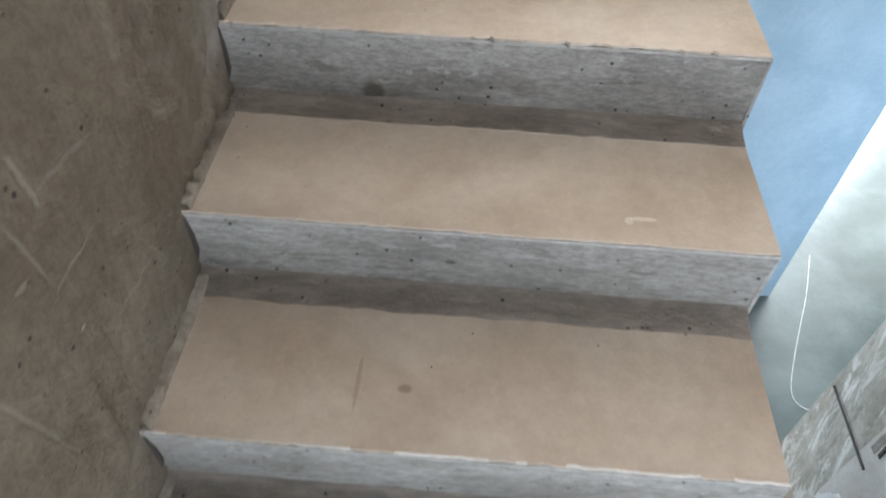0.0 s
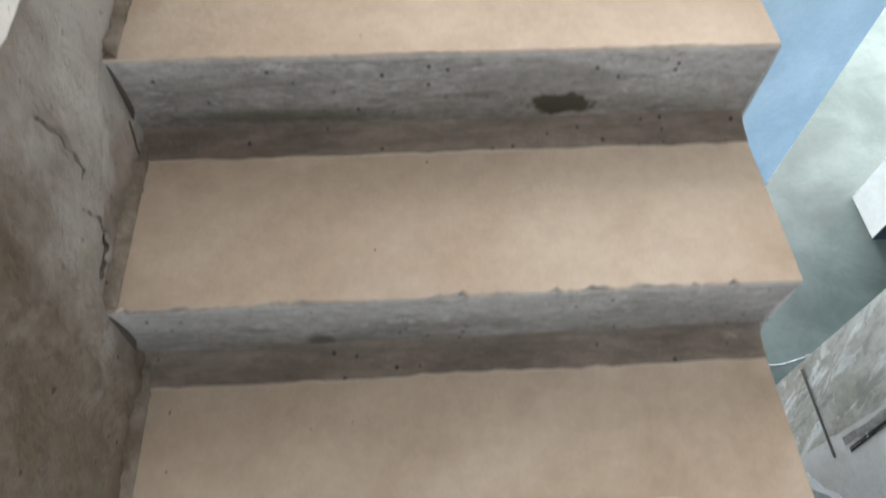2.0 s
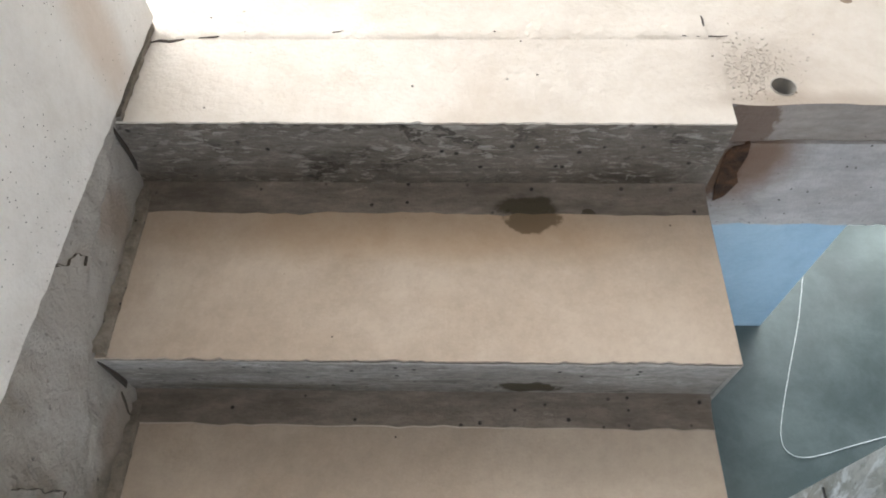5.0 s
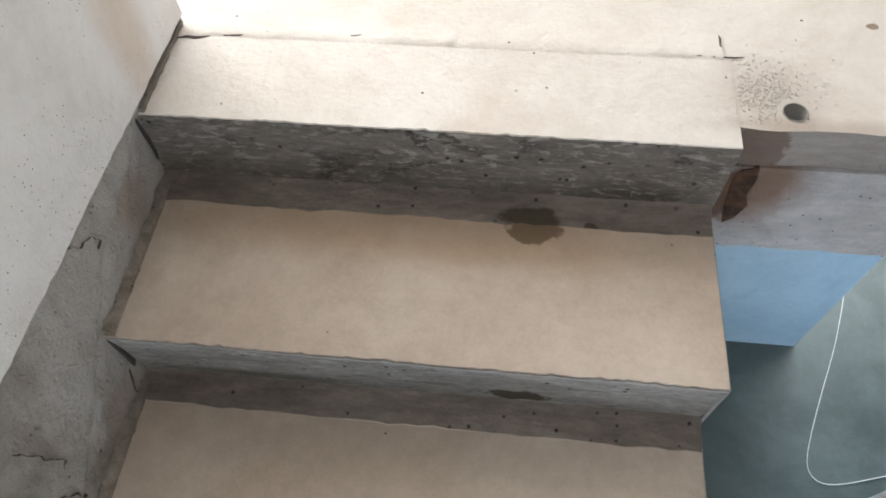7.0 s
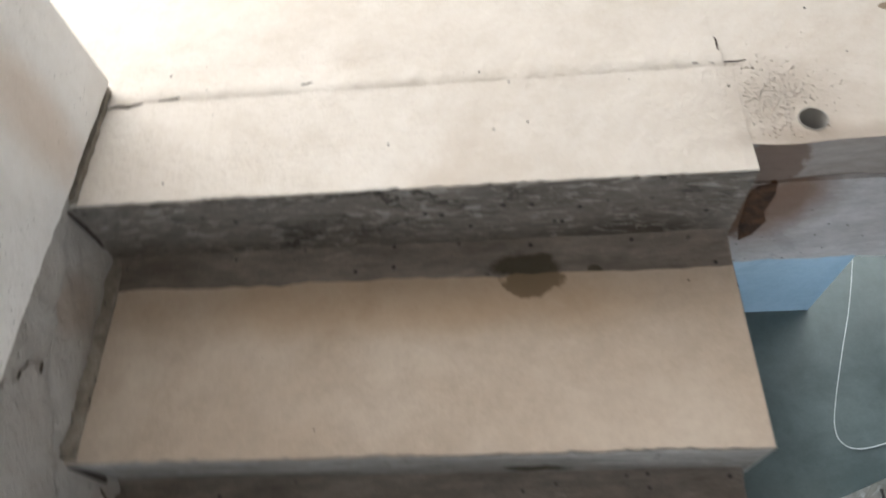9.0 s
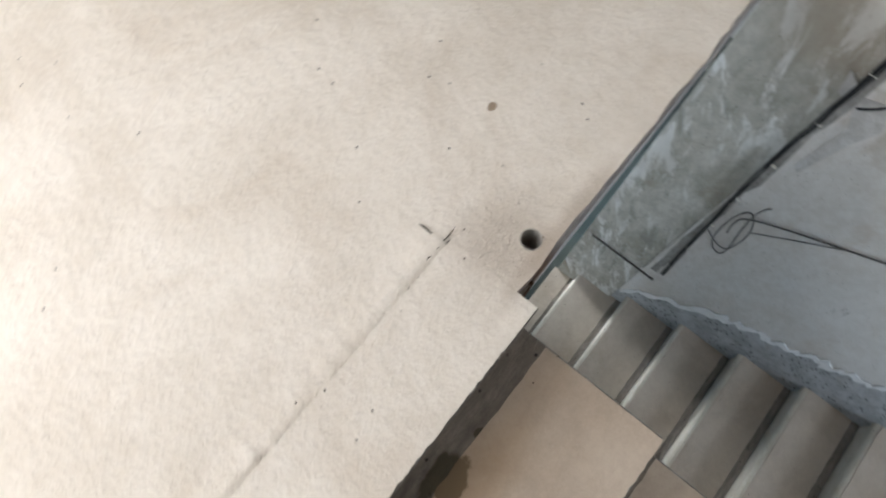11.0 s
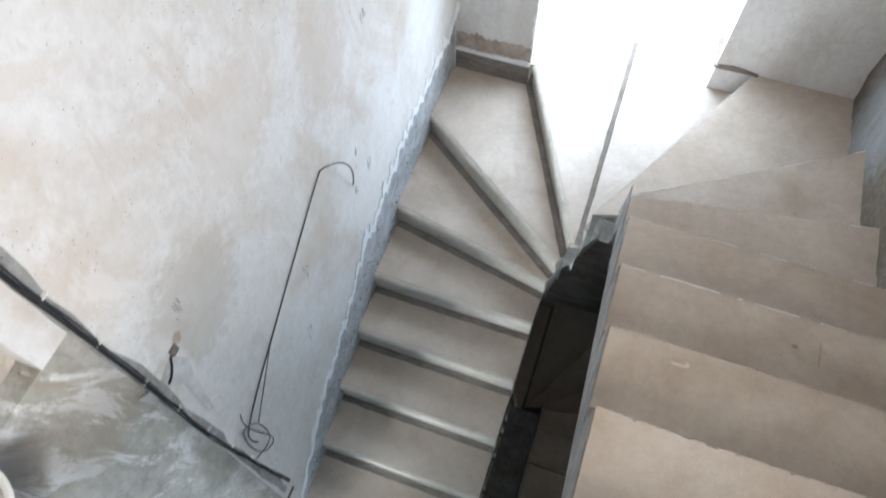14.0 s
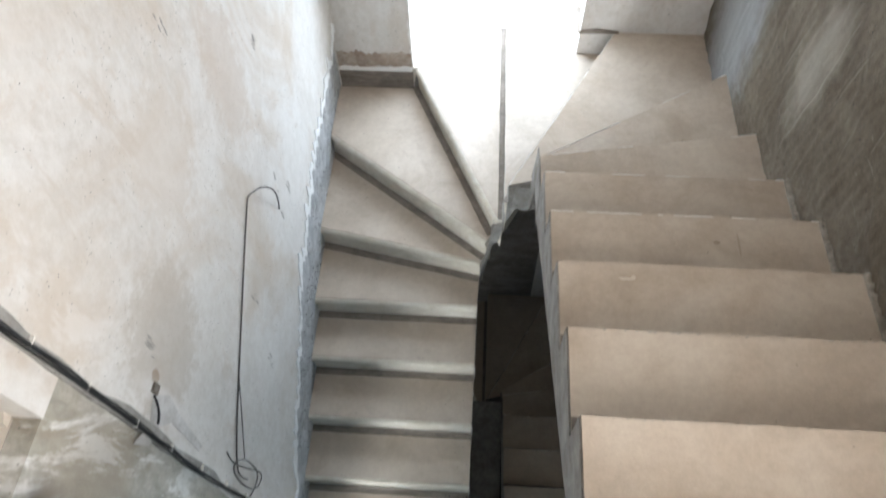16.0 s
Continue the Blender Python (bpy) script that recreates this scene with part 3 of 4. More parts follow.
# edge step of the landing, with its riser
def landing_step(drop):
    bm = bmesh.new()
    n = 130
    edge = front_edge((-0.03, 0), (WX + 0.004, 0), n, 3.3, 0.004)
    rows = []
    for dz, w in ((0.0, 1.0), (-0.008, 0.35), (-0.06, 0.0), (-0.12, 0.0), (-H, 0.0), (-H - 0.12, 0.0)):
        row = []
        for p, chip, _ in edge:
            wave = 0.002 * noise.noise((p.x * 7, dz * 30, 2.2))
            row.append(bm.verts.new((p.x, p.y + chip * w + wave, drop + dz - (0.002 + 0.4 * chip) * (dz == 0.0))))
        rows.append(row)
    for r0, r1 in zip(rows, rows[1:]):
        for i in range(n):
            bm.faces.new((r0[i], r1[i], r1[i + 1], r0[i + 1]))
    back = [bm.verts.new((x, 0.20, z)) for x, z in ((WX + 0.004, drop - 0.002), (-0.03, drop - 0.002), (-0.03, drop - H - 0.12), (WX + 0.004, drop - H - 0.12))]
    bm.faces.new([*rows[0], back[0], back[1]])
    bm.faces.new([*reversed(rows[-1]), back[2], back[3]])
    bm.faces.new([r[-1] for r in rows] + [back[3], back[0]])
    bm.faces.new([r[0] for r in reversed(rows)] + [back[1], back[2]])
    bm.faces.new(back)
    ob = tagged(part("landing_step", bm, RISER_TOP), "top step with stained dark concrete riser and cream screed", "step", kind="structure")
    bm = bmesh.new()
    line = [(p.x, p.y + 0.002 + 1.2 * chip) for p, chip, _ in edge]
    prism(bm, line + [(WX + 0.004, 0.20), (-0.03, 0.20)], drop - 0.004, drop + 0.002)
    part("tread", bm, LAND, ob)
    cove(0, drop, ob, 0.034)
    return ob


landing_step(0.0)
landing_step(LOW)


# ---- floors ----
def drilled_floor(name, outline_pts, hole, radius, lo, hi, mat, label):
    """A floor slab with one round pipe hole through it."""
    bm = bmesh.new()
    ring = [(hole[0] + radius * math.cos(i * math.tau / 24), hole[1] + radius * math.sin(i * math.tau / 24)) for i in range(24)]
    for z in (lo, hi):
        vo = [bm.verts.new((*p, z)) for p in outline_pts]
        vi = [bm.verts.new((*p, z)) for p in ring]
        eds = [bm.edges.new((v[i], v[(i + 1) % len(v)])) for v in (vo, vi) for i in range(len(v))]
        bmesh.ops.triangle_fill(bm, use_beauty=True, edges=eds)
    bm.verts.ensure_lookup_table()
    no, nr = len(outline_pts), 24
    for start, count in ((0, no), (no, nr)):
        for i in range(count):
            j = (i + 1) % count
            bm.faces.new([bm.verts[start + i], bm.verts[start + j], bm.verts[no + nr + start + j], bm.verts[no + nr + start + i]])
    ob = tagged(part(name, bm, mat), label, "floor", kind="structure")
    for f in ob.data.polygons:
        f.material_index = int(abs(f.normal.z) < 0.5)
    return ob


EDGE = 0.045
XW, XE, YN = -2.6, 4.6, 1.6
wavy = [(WX + 0.0042 + i * (2.268 - WX - 0.0042) / 40, EDGE + rag(i * 0.03, 5.5, 0.007)) for i in range(41)]
upper = [(XW, 0.235), (0.0, 0.235), (0.0, 0.202), (WX + 0.0042, 0.202), *wavy[:-1], (2.262, 0.03), (2.325, 0.0), (2.325, -0.2), (XE, -0.2), (XE, YN), (XW, YN)]
floor_up = drilled_floor("floor_landing", upper, (1.115, 0.087), 0.0215, -0.09, 0.0, [LAND, BEAM_TOP], "cream cement screed landing floor with a pipe hole")
bm = bmesh.new()
prism(bm, [(2.26, -0.09), (WX + 0.006, -0.09)] + [(WX + 0.006 + i * (2.254 - WX) / 60, -0.343 + rag(i * 0.05, 9.1, 0.008)) for i in range(61)], EDGE - 0.006, EDGE + 0.24, "y")
tagged(part("slab_beam", bm, BEAM), "rust-stained bare concrete edge beam of the landing", "beam", kind="structure")
PY = EDGE - 0.006
slab("ceiling_lower", (XW, EDGE + 0.236, -0.24), (6.8, 6.0, -0.092), CEILING, "plastered ceiling of the lower room", "ceiling")
lowf = [(XW, 0.202), (WX + 0.006, 0.202), (WX + 0.006, EDGE), (EX - 0.01, EDGE), (EX - 0.01, -0.12), (6.8, -0.12), (6.8, 6.0), (XW, 6.0)]
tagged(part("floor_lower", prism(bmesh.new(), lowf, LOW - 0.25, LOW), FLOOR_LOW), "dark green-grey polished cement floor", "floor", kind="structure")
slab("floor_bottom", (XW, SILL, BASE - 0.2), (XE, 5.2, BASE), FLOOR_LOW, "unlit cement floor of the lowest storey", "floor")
slab("ground", (-400, -400, BASE - 0.6), (400, 400, BASE - 0.25), OUT, "dusty bare ground outside the house", "ground")
slab("ceiling", (XW, SILL, CEIL), (XE, YN + 0.3, CEIL + 0.15), CEILING, "plain plastered ceiling above the stair", "ceiling")

# ---- walls round the stair ----
WB = -0.012
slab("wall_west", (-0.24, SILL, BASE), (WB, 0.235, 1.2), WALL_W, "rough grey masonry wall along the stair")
# the high opening is unseen, left here for the added west lamp
slab("wall_west_head", (-0.24, SILL, 2.3), (WB, 0.235, CEIL), WALL_W, "rough grey masonry wall above the added high opening")
slab("wall_west_south", (-0.24, SILL, 1.2), (WB, -1.6, 2.3), WALL_W, "rough grey masonry wall beside the added high opening")
slab("wall_west_north", (-0.24, -0.3, 1.2), (WB, 0.235, 2.3), WALL_W, "rough grey masonry wall beside the added high opening")


def render_layer(name, edge, top, x0, x1, mat, label, seed, size):
    """A coat of plaster on a wall in the y-z plane, with a ragged lower edge that follows edge points."""
    bm = bmesh.new()
    pts = []
    for (y0, z0), (y1, z1) in zip(edge, edge[1:]):
        n = max(2, int(math.hypot(y1 - y0, z1 - z0) / 0.018))
        for i in range(n):
            u = i / n
            y, z = y0 + (y1 - y0) * u, z0 + (z1 - z0) * u
            pts.append((y, z + rag(y + z, seed, size)))
    pts.append(edge[-1])
    pts += [(edge[-1][0], top), (edge[0][0], top)]
    prism(bm, pts, x0, x1, "x")
    return tagged(part(name, bm, mat), label, "plaster", kind="structure")


low_edge = [(SW, -8 * H + 0.05), (-2.655, -7 * H + 0.06), (-2.1, -6 * H + 0.07), (-1.655, -5 * H + 0.03), (-0.55, -1.6 * H + 0.02), (-0.25, -0.6 * H + 0.03), (0.0, 0.0), (0.235, 0.02)]


def line_at(y, edge):
    for (y0, z0), (y1, z1) in zip(edge, edge[1:]):
        if y <= y1:
            return z0 + (z1 - z0) * (y - y0) / (y1 - y0)
    return edge[-1][1]


# lumpy coat whose foot breaks off just above the steps
def coat_x(y, z):
    d = z - line_at(y, low_edge) + rag(y, 2.1, 0.012)
    shelf = min(1.0, max(0.0, (d + 0.012) / 0.016))
    lump = 0.008 * noise.noise((y * 11, z * 11, 1.0)) + 0.009 * noise.noise((y * 33, z * 33, 4.0)) + 0.0022 * noise.noise((y * 110, z * 110, 9.0))
    return -0.010 + 0.014 * shelf + lump * (0.7 + 0.3 * shelf)


bm = bmesh.new()
rows = []
ny = 260
for i in range(ny + 1):
    y = SW + (0.236 - SW) * i / ny
    z0 = line_at(y, low_edge)
    row = []
    for j in range(46):
        z = z0 - 0.24 + 0.30 * j / 45 if j < 36 else None
        if z is None:
            low = z0 - 0.24 + 0.30 * 35 / 45
            z = low + (max(0.078, low + 0.05) - low) * (j - 35) / 10
        row.append(bm.verts.new((coat_x(y, z), y, z)))
    rows.append(row)
for r0, r1 in zip(rows, rows[1:]):
    for j in range(45):
        bm.faces.new((r0[j], r1[j], r1[j + 1], r0[j + 1]))
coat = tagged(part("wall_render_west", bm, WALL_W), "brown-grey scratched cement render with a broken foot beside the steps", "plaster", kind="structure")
for f in coat.data.polygons:
    f.use_smooth = True

render_layer("wall_plaster_west", [(-0.95, 0.075), (-0.5, 0.05), (0.237, 0.02)], 1.2, WB, 0.016, WALL_WHITE, "white smooth plaster wall beside the landing", 6.2, 0.004)
render_layer("wall_render_west_upper", [(SW, 0.075), (-0.95, 0.075)], 1.2, WB, 0.006, WALL_W, "brown-grey scratched cement render above the steps", 2.1, 0.0)

slab("wall_east", (EW + 0.014, SILL, BASE), (EW + 0.25, -0.33, CEIL), FOOT, "rough grey masonry wall along the lower flight")
east_edge = [(SW, -1.42), (-2.75, -1.50), (-2.36, -1.56), (-1.95, -1.64), (-1.594, -1.75), (-1.184, -2.03), (-0.768, -2.32), (-0.5, -2.62), (-0.33, -2.84)]
render_layer("wall_plaster_east", east_edge, CEIL, EW - 0.010, EW + 0.014, WALL_E, "stained off-white plaster wall with a ragged lower edge", 8.4, 0.085)
rim_low, rim_high = [], []
for (y0, z0), (y1, z1) in zip(east_edge, east_edge[1:]):
    n = max(2, int(math.hypot(y1 - y0, z1 - z0) / 0.02))
    for i in range(n):
        y, z = y0 + (y1 - y0) * i / n, z0 + (z1 - z0) * i / n
        rim_low.append((y, z - 0.014 + rag(y + z, 8.4, 0.085)))
        rim_high.append((y, z + 0.016 + rag(y + z, 8.4, 0.085) + 1.6 * abs(rag((y + z) * 0.5, 3.1, 0.085))))
tagged(part("plaster_rim", prism(bmesh.new(), rim_low + rim_high[::-1], EW - 0.004, EW - 0.016, "x"), RIM), "broken white rim of the wall plaster", "plaster", kind="structure")
slab("column_east", (EW, -0.33, BASE), (EW + 0.25, 0.038, -0.093), COLUMN, "streaked bare concrete column below the landing", "column")
slab("column_head", (EW, -0.33, -0.093), (EW + 0.063, 0.028, -0.003), COLUMN, "stained concrete head of the column", "column")
slab("wall_east_end", (EW - 0.004, -0.33, -0.002), (EW + 0.25, -0.205, CEIL), WALL_E, "off-white plaster end of the stair wall")
slab("wall_upper_east", (EW + 0.25, -0.45, -0.24), (XE, -0.205, CEIL), WALL_WHITE, "plain white plaster wall behind the coil")

# south wall with its tall window opening
WIN_TOP = -0.2
for name, lo, hi in (("wall_south", (-0.24, 0.66), None), ("wall_south_east", (1.755, EW + 0.25), None)):
    bm = bmesh.new()
    x0, x1 = lo
    inner = [(x0, SW), (x1, SW), (x1, SILL - 0.1), (x0, SILL - 0.1)]
    if name == "wall_south":
        inner = [(x0, SW), (0.73, SW), (0.70, SILL - 0.1), (x0, SILL - 0.1)]
    else:
        inner = [(1.77, SW), (x1, SW), (x1, SILL - 0.1), (1.715, SILL - 0.1)]
    prism(bm, inner, BASE, CEIL)
    tagged(part(name, bm, WALL_E), "grey-white plastered wall beside the tall stair window", "wall", kind="structure")
slab("window_lintel", (0.60, SILL - 0.1, WIN_TOP), (1.80, SW, CEIL), WALL_E, "plastered wall above the stair window", "lintel")
slab("window_sill", (0.62, SILL - 0.1, BASE), (1.78, SW - 0.002, -10 * H - 0.006), RISER, "bare concrete sill of the stair window", "sill")

# dark strip in place of the shadowed recess above the tread
slab("wall_foot_shade", (1.772, SW - 0.001, -11 * H), (EW, SW + 0.012, -10 * H - 0.018), COVE, "dark strip painting the shaded recess at the south wall foot", "mortar")
bm = bmesh.new()
prism(bm, [(1.775 + i * (EW - 1.775) / 24, -10 * H + 0.012 + rag(i * 0.02, 2.4, 0.022)) for i in range(25)] + [(EW, -10 * H - 0.018), (1.775, -10 * H - 0.018)], SW, SW + 0.014, "y")
tagged(part("plaster_ledge", bm, WALL_WHITE), "broken white plaster ledge at the wall foot", "plaster", kind="structure")
# torn plaster foot of the south wall
bm = bmesh.new()
prism(bm, [(1.775 + i * (EW - 1.775) / 30, -10 * H + 0.13 + rag(i * 0.02, 4.4, 0.03)) for i in range(31)] + [(EW, -10 * H), (1.775, -10 * H)], SW - 0.001, SW + 0.006, "y")
tagged(part("torn_plaster", bm, BRICK), "torn plaster showing raw masonry at the wall foot", "plaster", kind="structure")

# well end: rough mortar wound under the inner ends of the winders
bm = bmesh.new()
ribbon = [(WX + 0.002, -1.70, 6.05), (WX + 0.003, -1.88, 6.15), (WX + 0.004, -1.90, 7.05), (1.026, -1.955, 8.05), (1.10, -1.970, 8.15), (1.148, -1.974, 9.05), (1.165, -1.976, 10.05), (1.21, -1.970, 10.4), (1.222, -1.962, 11.05), (1.256, -1.922, 12.05), (1.278, -1.875, 13.0), (EX - 0.002, -1.70, 13.1)]
rows = []
for i in range(55):
    u = i / 54 * (len(ribbon) - 1)
    a, b = ribbon[int(min(u, len(ribbon) - 2))], ribbon[int(min(u, len(ribbon) - 2)) + 1]
    f = u - int(min(u, len(ribbon) - 2))
    x, y, k = (a[n] + (b[n] - a[n]) * f for n in range(3))
    top, low = -k * H - 0.006 + rag(u, 3.0, 0.004), -k * H - 0.20 + rag(u, 8.0, 0.012)
    rows.append([bm.verts.new((x + rag(u + dz, 5.0 + dz, 0.004), y + dy + rag(u, 1.0 + dz, 0.004), top + (low - top) * dz)) for dz, dy in ((0, -0.10), (0, 0), (0.35, 0.006), (0.7, 0.004), (1, 0), (1, -0.12))])
for r0, r1 in zip(rows, rows[1:]):
    for j in range(5):
        bm.faces.new((r0[j], r1[j], r1[j + 1], r0[j + 1]))
tagged(part("well_mortar", bm, ROUGH), "rough trowelled mortar round the stair well end", "mortar", kind="structure")

# upper storey: outer walls with a wide north opening
slab("wall_north_west", (XW, YN, -0.24), (-1.4, YN + 0.2, CEIL), WALL_WHITE, "plain white plaster wall of the upper room")
slab("wall_north_east", (0.6, YN, -0.24), (XE, YN + 0.2, CEIL), WALL_WHITE, "plain white plaster wall of the upper room")
slab("wall_north_head", (-1.4, YN, 2.3), (0.6, YN + 0.2, CEIL), WALL_WHITE, "plain white plaster wall above the north doorway")
slab("wall_upper_west", (XW - 0.2, 0.0, -0.24), (XW, YN + 0.2, CEIL), WALL_WHITE, "plain white plaster wall of the upper room")
slab("wall_upper_south", (XW, 0.0, LOW), (-0.24, 0.235, CEIL), WALL_WHITE, "plain white plaster wall of the upper room")
slab("wall_upper_far", (XE, -0.45, -0.24), (XE + 0.2, YN + 0.2, CEIL), WALL_WHITE, "plain white plaster wall of the upper room")

# lower storey: blue wall with a doorway, bright room behind it
BY = 1.22
DX0, DX1 = 2.55, 3.58
slab("wall_blue", (XW, BY, LOW), (DX0, BY + 0.22, -0.24), BLUE, "blue painted wall of the lower room")
XL, YL = 6.8, 6.0
# thin dark sheet that paints the shade on this south face
slab("wall_blue_east", (DX1, BY, LOW), (XL, BY + 0.012, -0.24), BLUE_SHADED, "blue wall beside the lower doorway, its shade painted in")
slab("wall_doorway_east", (DX1, BY + 0.012, LOW), (XL, BY + 0.36, -0.24), WALL_WHITE, "white plastered doorway reveal of the lower room")
slab("wall_doorway_head", (DX0, BY, LOW + 2.75), (DX1, BY + 0.22, -0.24), BLUE, "blue painted wall above the lower doorway")
slab("wall_lower_far_east", (XL, -0.12, LOW - 0.25), (XL + 0.2, YL, -0.24), WALL_WHITE, "plain white wall of the lower room")
slab("wall_lower_far_west", (XW - 0.2, 1.22, LOW - 0.25), (XW, YL, -0.24), WALL_WHITE, "plain white wall of the lower room")
# wall split round an unseen opening for the added column lamp
slab("wall_lower_west_foot", (XW - 0.2, 0.0, LOW - 0.25), (XW, 1.22, LOW + 0.95), WALL_WHITE, "plain white wall under the added west opening")
slab("wall_lower_west_head", (XW - 0.2, 0.0, LOW + 2.1), (XW, 1.22, -0.24), WALL_WHITE, "plain white wall above the added west opening")
# unseen opening between these two, made for the added hall lamp
slab("wall_lower_east", (XE, -0.12, LOW), (XE + 0.2, BY, LOW + 0.95), WALL_WHITE, "plain white wall under the added hall opening")
slab("wall_lower_east_head", (XE, -0.12, LOW + 2.1), (XE + 0.2, BY, -0.24), WALL_WHITE, "plain white wall above the added hall opening")
slab("wall_lower_south", (EW + 0.25, -0.45, LOW - 0.25), (XL, -0.12, -0.24), BLUE, "blue painted wall of the lower room")
slab("wall_lower_north_west", (XW, YL - 0.2, LOW), (2.8, YL, -0.24), WALL_WHITE, "plain white wall of the bright lower room")
slab("wall_lower_north_east", (5.2, YL - 0.2, LOW), (XL, YL, -0.24), WALL_WHITE, "plain white wall of the bright lower room")
slab("wall_lower_north_head", (2.8, YL - 0.2, LOW + 2.3), (5.2, YL, -0.24), WALL_WHITE, "plain white wall above the lower door")
# added filler block, keeps the lower well grey instead of black
slab("well_filler", (WX + 0.006, -1.86, BASE), (EX - 0.006, 0.19, LOW - 1.15), ROUGH, "rough block added to fill the dark lower well")
# the gap between these two walls is made up for the added cellar lamp
slab("wall_cellar_north", (XW, 0.2, BASE), (1.3, 0.4, LOW - 0.25), ROUGH, "bare wall of the lowest storey")
slab("wall_cellar_north_east", (2.2, 0.2, BASE), (XE, 0.4, LOW - 0.25), ROUGH, "bare wall of the lowest storey")

# ---- things on the landing and walls ----
X = EW - 0.016
cable = holder("power_cable", (EW, -0.33, 0.0))
tagged(cable, "black twin power cable clipped into a wall chase", "cable")
for off, rad in ((0.0, 0.0040), (0.007, 0.0028), (-0.007, 0.0022)):
    pts = []
    for i in range(50):
        z = 2.6 - i * 4.89 / 49
        y = -0.305 - 0.022 * min(1, max(0, (0.6 - z) / 1.0)) - 0.09 * max(0, (-0.9 - z) / 1.39) ** 1.3
        pts.append((X - 0.003 + rag(z * 0.5, rad * 900, 0.003), y + off + rag(z * 0.4, 3 + rad * 700, 0.006), z))
    under(tube("strand", pts, rad, BLACK), cable)
for i in range(11):
    z = 0.75 - i * 0.29 + rag(i, 3.7, 0.03)
    y = -0.327 - max(0, -z - 0.5) * 0.045
    bm = bmesh.new()
    box(bm, (X - 0.006, y - 0.009, z - 0.0025), (X + 0.006, y + 0.012, z + 0.0025))
    under(part("clip", bm, PVC, None, "white plastic cable clip"), cable)
bm = bmesh.new()
side0 = [(-0.30 + rag(i * 0.05, 1.0, 0.008) - max(0, i - 25) * 0.0022, 2.6 - i * 0.0985) for i in range(51)]
side1 = [(y - 0.036 + rag(i * 0.05, 2.0, 0.03), z) for i, (y, z) in enumerate(side0)]
prism(bm, side0 + side1[::-1], EW - 0.013, EW + 0.01, "x")
tagged(part("chase_mortar", bm, ROUGH), "grey mortar smeared along the cable chase", "mortar", kind="structure")

wire = holder("hanging_wire", (EW, -1.39, -0.77))
tagged(wire, "thin bent steel wire hanging along the plaster wall", "wire")
under(tube("strand", [(X, -1.61, -1.17), (X - 0.03, -1.60, -1.02), (X - 0.02, -1.52, -0.86), (X, -1.40, -0.772), (X, -1.37, -0.775), (X, -0.9, -1.06), (X, -0.44, -1.35), (X - 0.02, -0.41, -1.42), (X, -0.44, -1.55)], 0.0035, STEEL), wire)
under(tube("loop", [(X - 0.004 * (i % 4), y, z) for i, (y, z) in enumerate([(-0.466, -1.216), (-0.444, -1.257), (-0.455, -1.416), (-0.518, -1.735), (-0.431, -1.723), (-0.398, -1.508), (-0.412, -1.307), (-0.456, -1.304), (-0.51, -1.48), (-0.501, -1.739), (-0.383, -1.613)])], 0.003, STEEL), wire)
under(tube("tail", [(X, -0.75, -1.16), (X - 0.01, -0.6, -1.30), (X - 0.005, -0.50, -1.43)], 0.0025, STEEL), wire)

rod = tube("thin_conduit", [(X, 0.0, -2.426), (X, -0.2, -2.424), (X, -0.41, -2.422)], 0.006, STEEL, smooth=False)
tagged(rod, "thin dark conduit across the bare concrete column", "conduit")

bm = bmesh.new()
box(bm, (X - 0.002, -0.468, -0.492), (X + 0.008, -0.437, -0.455))
bmesh.ops.bevel(bm, geom=bm.edges[:], offset=0.003, segments=1)
anchor = tagged(part("wall_anchor", bm, COVE), "brown plug in a broken hole of the wall", "wall plug")
tube("stub", [(X, -0.43, -0.47), (X - 0.02, -0.40, -0.50), (X, -0.37, -0.55)], 0.004, BLACK, anchor)

# coil of white conduit
coil = holder("conduit_coil", (2.42, 0.16, 0.0))
tagged(coil, "loose coil of white plastic conduit on the landing floor", "conduit coil")
for i, (cx0, cy0, rx, ry, tilt) in enumerate(((2.235, 0.165, 0.14, 0.15, 0.012), (2.46, 0.05, 0.155, 0.16, 0.03), (2.53, 0.13, 0.17, 0.16, 0.025), (2.60, 0.20, 0.16, 0.155, 0.04), (2.64, 0.26, 0.21, 0.18, 0.03), (2.72, 0.16, 0.17, 0.17, 0.05))):
    pts = [(cx0 + rx * math.cos(u), cy0 + ry * math.sin(u), 0.011 + 0.004 * i + tilt * (0.5 + 0.5 * math.sin(u + i))) for u in (math.tau * j / 22 for j in range(22))]
    under(tube("turn", pts, 0.0095, PVC, cyclic=True), coil)

pipe = holder("plastic_pipe", (2.6, -0.12, 0.0))
tagged(pipe, "thick white plastic pipe lying by the wall", "pipe")
bm = bmesh.new()
for r0, r1, x0, x1 in ((0.052, 0.052, 2.62, 3.9), (0.058, 0.058, 2.58, 2.66), (0.05, 0.05, 2.565, 2.58)):
    ring = [(math.cos(math.tau * i / 24), math.sin(math.tau * i / 24)) for i in range(24)]
    prism(bm, [(-0.125 + r0 * c, 0.058 + r0 * s) for c, s in ring], x0, x1, "x")
under(part("tube", bm, PVC), pipe)
bm = box(bmesh.new(), (2.47, -0.198, 0.0), (2.52, -0.165, 0.03))
bmesh.ops.bevel(bm, geom=bm.edges[:], offset=0.006, segments=2)
tagged(part("wood_block", bm, WOOD), "small brown wood offcut on the landing floor", "wood block")

# pipe sleeve in the landing floor
bm = bmesh.new()
